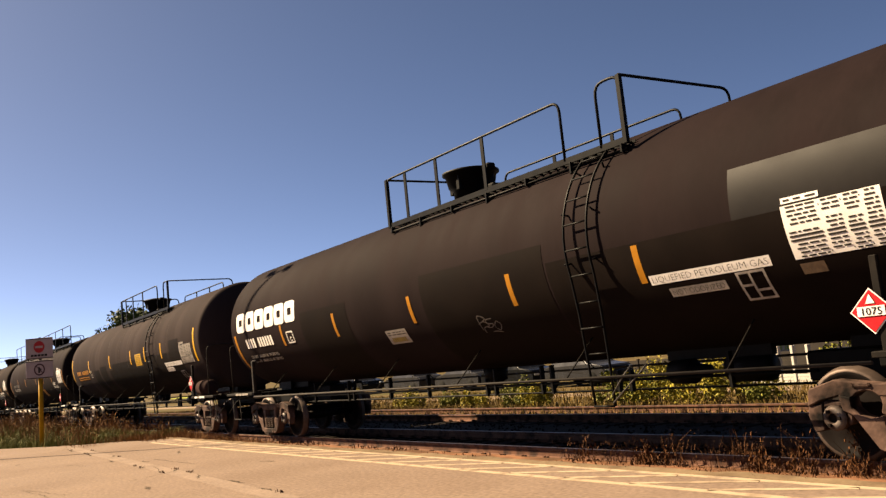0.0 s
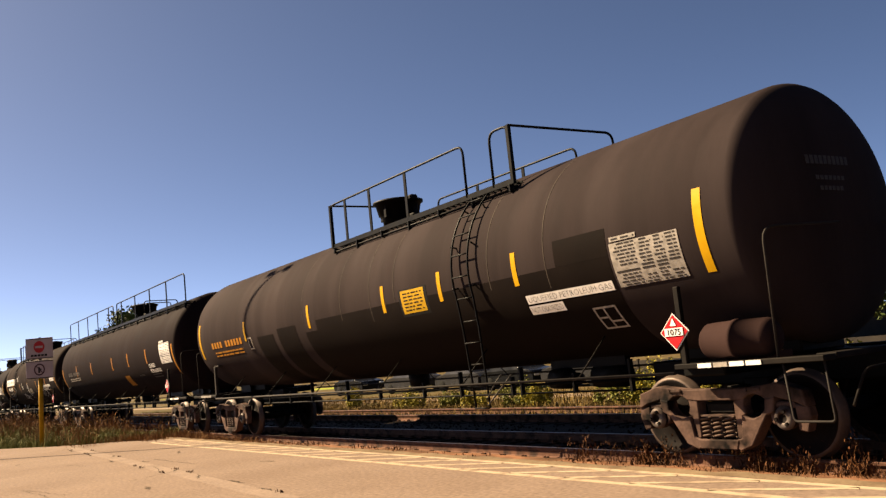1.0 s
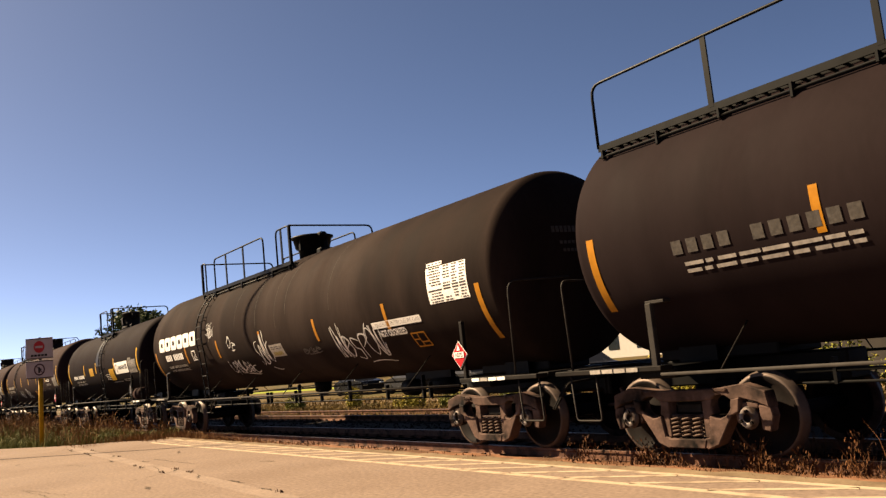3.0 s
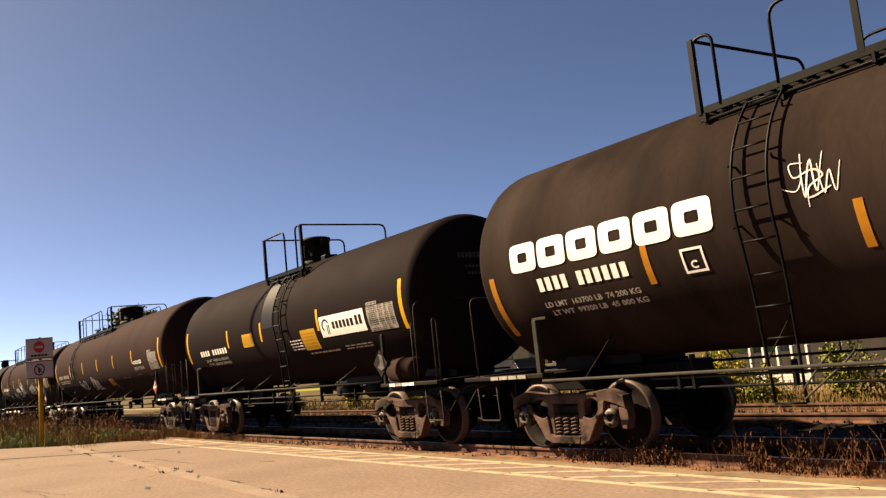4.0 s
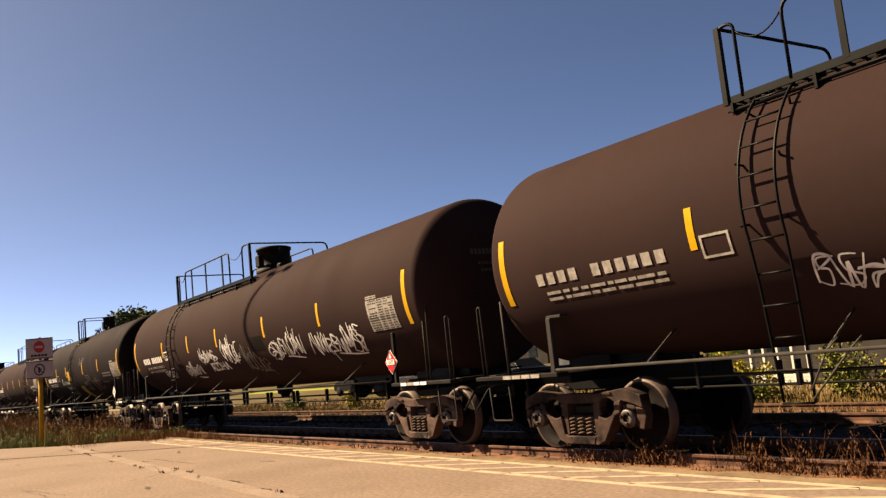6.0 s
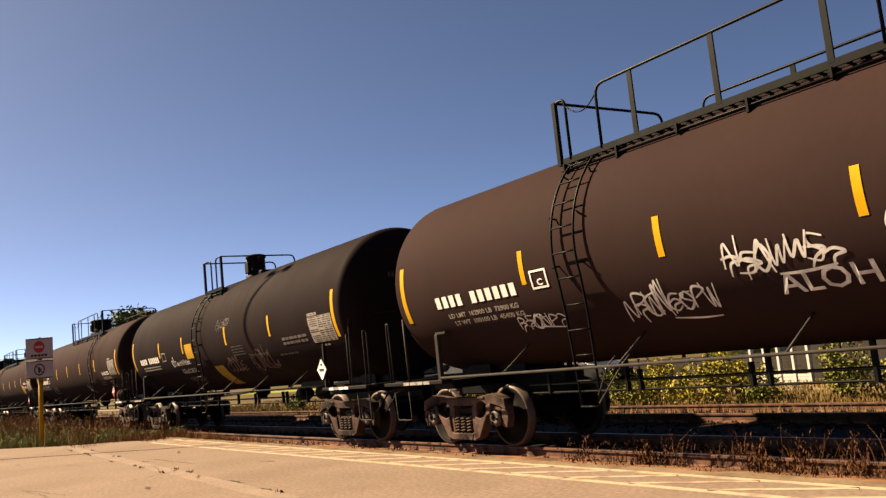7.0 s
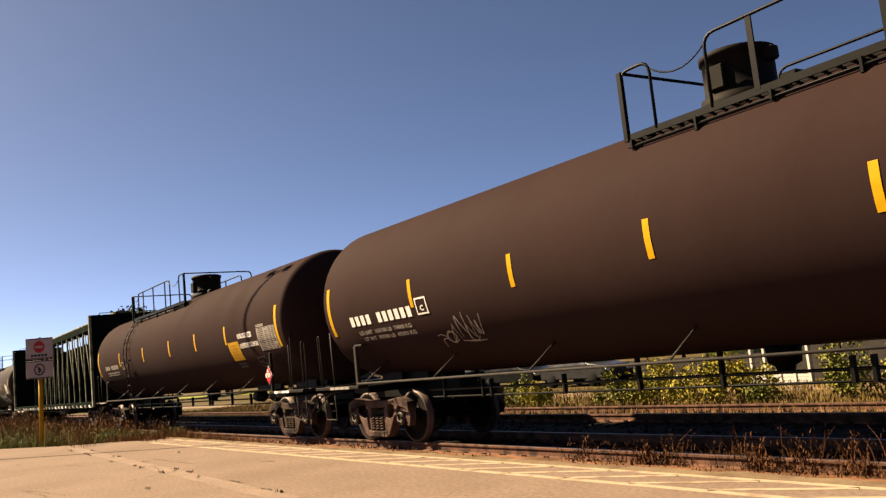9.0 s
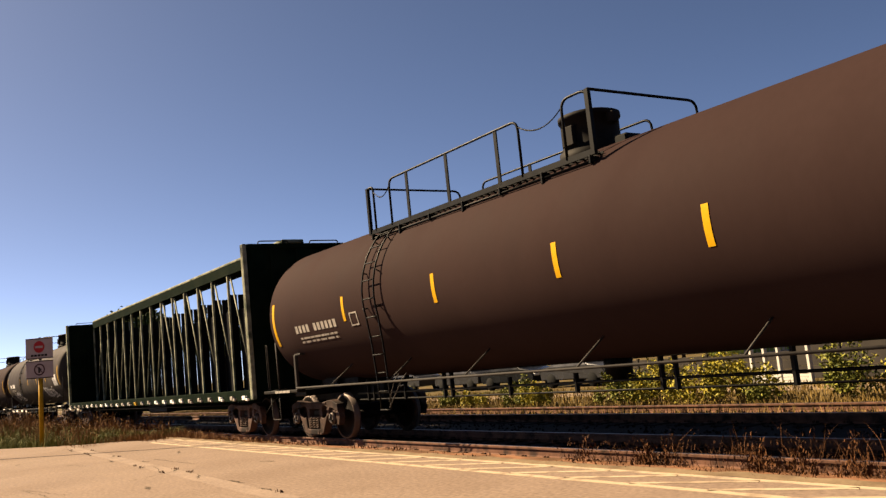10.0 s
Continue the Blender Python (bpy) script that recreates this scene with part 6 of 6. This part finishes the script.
def cottage(x, y, turn):
    """A small lime-green gabled house with a white porch."""
    root = tagged(new("cottage"), "lime-green gabled cottage with a white porch", "house")
    root.matrix_basis = pose(x, y, -0.36, 0, 0, turn)
    bm = bmesh.new()
    w, d, e, pk = 2.9, 6.0, 3.5, 4.95
    a = [bm.verts.new(p) for p in ((-w, 0, 0), (w, 0, 0), (w, 0, e), (0, 0, pk), (-w, 0, e))]
    c = [bm.verts.new(p) for p in ((-w, d, 0), (w, d, 0), (w, d, e), (0, d, pk), (-w, d, e))]
    bm.faces.new(a), bm.faces.new(c[::-1])
    for i in range(5):
        bm.faces.new((a[(i + 1) % 5], a[i], c[i], c[(i + 1) % 5]))
    part("wall", bm, M_LIME, root)
    for s in (-1, 1):
        vs = [(s * (w + .25), -.25, e - .12), (0, -.25, pk + .02), (0, d + .2, pk + .02), (s * (w + .25), d + .2, e - .12)]
        vs += [(p[0], p[1], p[2] + 0.1) for p in vs]
        raw("roof", vs, [(0, 1, 2, 3), (7, 6, 5, 4), (0, 4, 5, 1), (1, 5, 6, 2), (2, 6, 7, 3), (3, 7, 4, 0)], M_ROOF, root)
    for x0, z0, ww, hh in ((-0.55, 2.75, 1.1, 0.9), (-2.0, 0.8, 0.9, 0.9), (0.9, 0.8, 0.9, 0.9)):
        bm = bmesh.new()
        for q in ((x0 - .07, x0, z0 - .07, z0 + hh + .07), (x0 + ww, x0 + ww + .07, z0 - .07, z0 + hh + .07), (x0, x0 + ww, z0 - .07, z0), (x0, x0 + ww, z0 + hh, z0 + hh + .07), (x0 + ww / 2 - .02, x0 + ww / 2 + .02, z0, z0 + hh)):
            box(bm, q[0], q[1], -0.05, 0.0, q[2], q[3])
        wn_ = part("window", bm, M_TRIM, root, "white window frame")
        bm = bmesh.new()
        box(bm, x0, x0 + ww, -0.02, 0.01, z0, z0 + hh)
        part("pane", bm, M_PANE, wn_)
    bm = bmesh.new()
    box(bm, -w - .2, w + .2, -1.9, -0.02, 2.0, 2.14, 0.02)
    part("porch_roof", bm, M_TRIM, root)
    bm = bmesh.new()
    box(bm, -w, w, -1.8, -0.02, 0.0, 0.22, 0.02)
    part("porch_floor", bm, M_TRIM, root)
    for k in range(6):
        px = -w + 0.1 + (2 * w - 0.2) * k / 5
        bm = bmesh.new()
        box(bm, px - .06, px + .06, -1.8, -1.68, 0.22, 2.0)
        part("porch_post", bm, M_TRIM, root)
    bm = bmesh.new()
    box(bm, -w, w, -1.77, -1.72, 0.85, 0.93)
    part("porch_rail", bm, M_TRIM, root)
    for k in range(24):
        px = -w + 0.1 + (2 * w - 0.2) * k / 23
        bm = bmesh.new()
        box(bm, px - .02, px + .02, -1.76, -1.73, 0.22, 0.85)
        part("baluster", bm, M_TRIM, root)
    return root


cottage(-36.0, 37.5, 40)


def timber_fence(name, x0, y0, x1, y1, height, board_top, posts, post_m, board_m, label):
    """Square posts with close boards between them up to board_top."""
    root = tagged(new(name), label, "fence")
    d = Vector((x1 - x0, y1 - y0, 0))
    root.matrix_basis = pose(x0, y0, -0.36, 0, 0, math.degrees(math.atan2(d.y, d.x)))
    step = d.length / posts
    for k in range(posts + 1):
        bm = bmesh.new()
        box(bm, k * step - 0.06, k * step + 0.06, -0.06, 0.06, 0, height, 0.01)
        part("post", bm, post_m, root)
        if k < posts:
            nb = 3
            for j in range(nb):
                bm = bmesh.new()
                box(bm, k * step + 0.06, (k + 1) * step - 0.06, -0.02, 0.02, board_top * j / nb + 0.005, board_top * (j + 1) / nb - 0.005, 0.004)
                part("board", bm, board_m, root)
    return root


timber_fence("white_fence", -18.45, 14.6, -15.9, 13.9, 1.15, 0.30, 4, M_TRIM, M_TRIM, "white timber fence with tall posts and low boards")
timber_fence("grey_fence", -32.0, 19.6, -18.2, 16.6, 0.95, 0.9, 6, M_SHEDGREY, M_SHEDGREY, "weathered dark grey board fence by the road")
timber_fence("grey_fence", -18.2, 16.4, -6.0, 13.4, 1.25, 1.2, 6, M_SHEDGREY, M_SHEDGREY, "weathered dark grey board fence behind the bushes")
sheet("lawn", [(-140, 28.5), (-45, 28.5), (-45, 32), (-140, 32)], -0.35, M_LAWN, "bright lime-green sunlit lawn beyond the road", 0.02, "lawn")


def low_shed(x0, x1, y0, y1, h, edge, label, wall=M_SHEDGREY):
    root = tagged(new("low_building"), label, "building", "low buildings beyond the road")
    root.location = (x0, y0, -0.36)
    bm = bmesh.new()
    box(bm, 0, x1 - x0, 0, y1 - y0, 0, h, 0.03)
    part("wall", bm, wall, root)
    bm = bmesh.new()
    box(bm, -0.3, x1 - x0 + .3, -0.3, y1 - y0 + .3, h, h + 0.28, 0.03)
    part("fascia", bm, edge, root, "fascia board")
    n = max(2, int((x1 - x0) / 4))
    for k in range(n):
        bm = bmesh.new()
        px = (x1 - x0) * (k + 0.3) / n
        box(bm, px, px + 1.6, -0.05, 0.02, 0.9, h - 0.35)
        part("window", bm, M_PANE, root)
    return root


low_shed(-97, -82, 59, 70, 3.0, M_SHEDGREY, "long low grey building beyond the lawn")
low_shed(-80, -59, 58, 69, 3.4, M_TRIM, "low white house beyond the lawn", M_TRIM)
low_shed(-57, -44, 60, 70, 2.6, M_SHEDGREY, "low dark grey shed beyond the lawn")
low_shed(-135, -100, 60, 72, 3.0, M_SHEDGREY, "low grey building with a dark fascia")

CARPAINT = {"dark": mat("car_paint_dark", (0.03, 0.032, 0.035), 0.25, 0.2, vary=0.08, scale=2, fine=20), "white": mat("car_paint_white", (1.6, 1.55, 1.5), 0.3, vary=0.05, scale=2, fine=20), "grey": mat("car_paint_grey", (0.14, 0.14, 0.15), 0.25, 0.4, vary=0.08, scale=2, fine=20)}
M_TYRE = mat("tyre_rubber", (0.02, 0.02, 0.02), 0.85, vary=0.2, scale=8, fine=40)
M_HEADLAMP = mat("headlamp", (2.2, 2.2, 2.1), 0.15, vary=0.05, scale=8, fine=40)


def parked_car(x, y, paint, label, turn=0):
    root = tagged(new("parked_car"), label, "car", "cars parked beyond the tracks")
    root.matrix_basis = pose(x, y, -0.36, 0, 0, turn)
    prof = [(-2.1, 0.35), (-2.15, 0.75), (-1.9, 0.92), (-1.45, 0.97), (-0.95, 1.40), (0.45, 1.44), (1.05, 1.0), (1.95, 0.86), (2.15, 0.65), (2.12, 0.33)]
    bm = bmesh.new()
    a = [bm.verts.new((px, -0.86 + max(0, z - 1.0) * .35, z)) for px, z in prof]
    c = [bm.verts.new((px, 0.86 - max(0, z - 1.0) * .35, z)) for px, z in prof]
    bm.faces.new(a), bm.faces.new(c[::-1])
    for i in range(len(prof)):
        j = (i + 1) % len(prof)
        bm.faces.new((a[j], a[i], c[i], c[j]))
    bmesh.ops.recalc_face_normals(bm, faces=bm.faces)
    bmesh.ops.bevel(bm, geom=list(bm.edges), offset=0.05, segments=2, affect="EDGES")
    part("body", bm, CARPAINT[paint], root)
    for s in (-1, 1):
        raw("side_window", [(-1.2, s * .845, 1.0), (0.85, s * .845, 1.02), (0.38, s * .735, 1.36), (-0.85, s * .735, 1.33)], [(0, 1, 2, 3)], M_PANE, root)
        bm = bmesh.new()
        box(bm, 2.05, 2.16, s * 0.62 - .16, s * 0.62 + .16, 0.62, 0.76, 0.02)
        part("headlamp", bm, M_HEADLAMP, root)
        for px in (-1.35, 1.35):
            bm = bmesh.new()
            lathe(bm, [(s * .66, 0.0005), (s * .66, 0.30), (s * .70, 0.33), (s * .84, 0.33), (s * .88, 0.30), (s * .88, 0.0005)], 18, at=(px, 0, 0.33))
            bmesh.ops.recalc_face_normals(bm, faces=bm.faces)
            part("wheel", bm, M_TYRE, root)
    return root


parked_car(-34.5, 17.6, "dark", "dark saloon car parked by the road", 0)
parked_car(-39.5, 18.0, "grey", "grey saloon car parked by the road", 180)
parked_car(-29.5, 17.4, "grey", "grey car parked by the road", 0)
parked_car(-46.0, 18.4, "grey", "grey car parked by the road", 180)
parked_car(-53.5, 18.6, "dark", "dark car parked by the road", 0)

# ---- the sign by the lot ----
M_POST = mat("yellow_post_paint", (1.3, 0.72, 0.04), 0.5, vary=0.15, scale=5, fine=40, second=(1.0, 0.52, 0.04), mix_scale=4)
M_SIGNFACE = mat("sign_face", (0.95, 0.78, 0.76), 0.5, vary=0.07, scale=4, fine=40)
M_SIGNDARK = mat("sign_dark_maroon", (0.16, 0.06, 0.07), 0.5, vary=0.1, scale=6, fine=40)
M_SIGNRED = mat("sign_red", (0.95, 0.07, 0.08), 0.5, vary=0.08, scale=6, fine=40)


def no_entry_sign(x, y):
    root = tagged(new("no_entry_sign"), "yellow post with two red and white prohibition signs", "sign")
    root.matrix_basis = pose(x, y, ZG, 0, 0, 0)
    bm = bmesh.new()
    lathe(bm, [(-0.1, 0.075), (2.24, 0.075), (2.26, 0.0005)], 16, axis="z")
    part("post", bm, M_POST, root, "yellow painted steel post")
    bm = bmesh.new()
    box(bm, -0.03, 0.03, -0.03, 0.03, 2.2, 3.62)
    part("sign_rail", bm, M_GALV, root)

    def disc(cy, cz, r, xx, m, name, inner=0.0, seg=28):
        vs, fs = [], []
        for k in range(seg):
            a = 2 * math.pi * k / seg
            vs.append((xx, cy + r * math.cos(a), cz + r * math.sin(a)))
            vs.append((xx, cy + inner * math.cos(a), cz + inner * math.sin(a)))
        for k in range(seg):
            j = (k + 1) % seg
            fs.append((2 * k, 2 * j, 2 * j + 1, 2 * k + 1) if inner else None)
        fs = [f for f in fs if f] or [tuple(range(0, 2 * seg, 2))]
        return fs, vs
    for z0, z1, kind in ((2.90, 3.60, "bar"), (2.24, 2.84, "ring")):
        bm = bmesh.new()
        box(bm, 0.035, 0.05, -0.50, 0.50, z0, z1, 0.004)
        pn = part("panel", bm, M_SIGNFACE, root, "white panel with a dark edge")
        bm = bmesh.new()
        for q in ((-0.50, 0.50, z1 - .035, z1 - .01), (-0.50, 0.50, z0 + .01, z0 + .035)):
            box(bm, 0.0505, 0.054, *q)
        part("edge_line", bm, M_INK, pn)
        zc = (z0 + z1) / 2 + (0.05 if kind == "bar" else 0)
        fs, vs = disc(0, zc, 0.20, 0.054, None, "", 0.0 if kind == "bar" else 0.155)
        raw("symbol", vs, fs, M_SIGNRED if kind == "bar" else M_SIGNDARK, pn)
        bm = bmesh.new()
        if kind == "bar":
            box(bm, 0.056, 0.060, -0.14, 0.14, zc - 0.035, zc + 0.035)
            part("symbol_bar", bm, M_SIGNFACE, pn)
            bm = bmesh.new()
            for k in range(5):
                box(bm, 0.052, 0.056, -0.30 + 0.125 * k, -0.21 + 0.125 * k, z0 + 0.08, z0 + 0.15)
            part("caption_bars", bm, M_INK, pn)
        else:
            tube(bm, [(0.057, -0.125, zc + 0.125), (0.057, 0.125, zc - 0.125)], 0.012, 4)
            part("symbol_slash", bm, M_SIGNDARK, pn)
            bm = bmesh.new()
            box(bm, 0.052, 0.056, -0.045, 0.02, zc - 0.11, zc + 0.08)
            box(bm, 0.052, 0.056, 0.02, 0.07, zc - 0.02, zc + 0.03)
            part("symbol_shape", bm, M_INK, pn)
    root.rotation_euler = (0, 0, 0)
    root.matrix_basis = pose(x, y, ZG, -1.5, 0, -42)
    return root


no_entry_sign(-32.4, -4.35)

# ---- ties of the two tracks ----
for tr, yc in TRACKS:
    for i in range(80):
        share("tie", ME_TIE, tr, pose(-40 + 0.53 * i, yc, -0.155, 0, 0, random.uniform(-1.5, 1.5)))
    for i in range(80):
        for s in (-1, 1):
            share("tie_plate", ME_PLATE, tr, pose(-40 + 0.53 * i, yc + s * 0.755, -0.162))


# ---- what moves ----
def shadow_mast(x, y, top):
    """An unseen two-headed steel mast, added so its shade falls across the passing tanks."""
    root = tagged(new("shadow_mast"), "slim grey steel mast with two heads, unseen, added for its shadow", "lamp post")
    root.matrix_world = pose(x, y, ZG)
    bm = bmesh.new()
    lathe(bm, [(0.0, 0.24), (0.52, 0.24), (0.58, 0.20)], 20, "z")
    part("base", bm, M_GALV, root, "short round steel base")
    bm = bmesh.new()
    lathe(bm, [(0.5, 0.075), (top, 0.05)], 14, "z")
    part("pole", bm, M_GALV, root, "", True)
    for s_ in (-1, 1):
        bm = bmesh.new()
        tube(bm, [Vector((0, 0, top - 0.12)), Vector((s_ * 0.34, 0, top - 0.02))], 0.03, 8)
        part("arm", bm, M_GALV, root)
        bm = bmesh.new()
        box(bm, s_ * 0.5 - 0.2, s_ * 0.5 + 0.2, -0.13, 0.13, top - 0.08, top + 0.06, 0.03)
        part("lamp_head", bm, M_GALV, root, "grey box head of the unseen mast")


# stands out of view, only there to cast the line across the tanks
shadow_mast(-28.9, -6.85, 13.0)


def motions():
    turn = math.degrees(SPEED / WHEEL_R)
    for root, xc in CARS:
        walk(root, [(t, pose(xc + SPEED * t, 0, 0)) for t in range(11)])
    for w, x in WHEELSETS:
        walk(w, [(k / FPS, pose(x, 0, WHEEL_R, 0, turn * k / FPS, 0)) for k in range(301)])


motions()
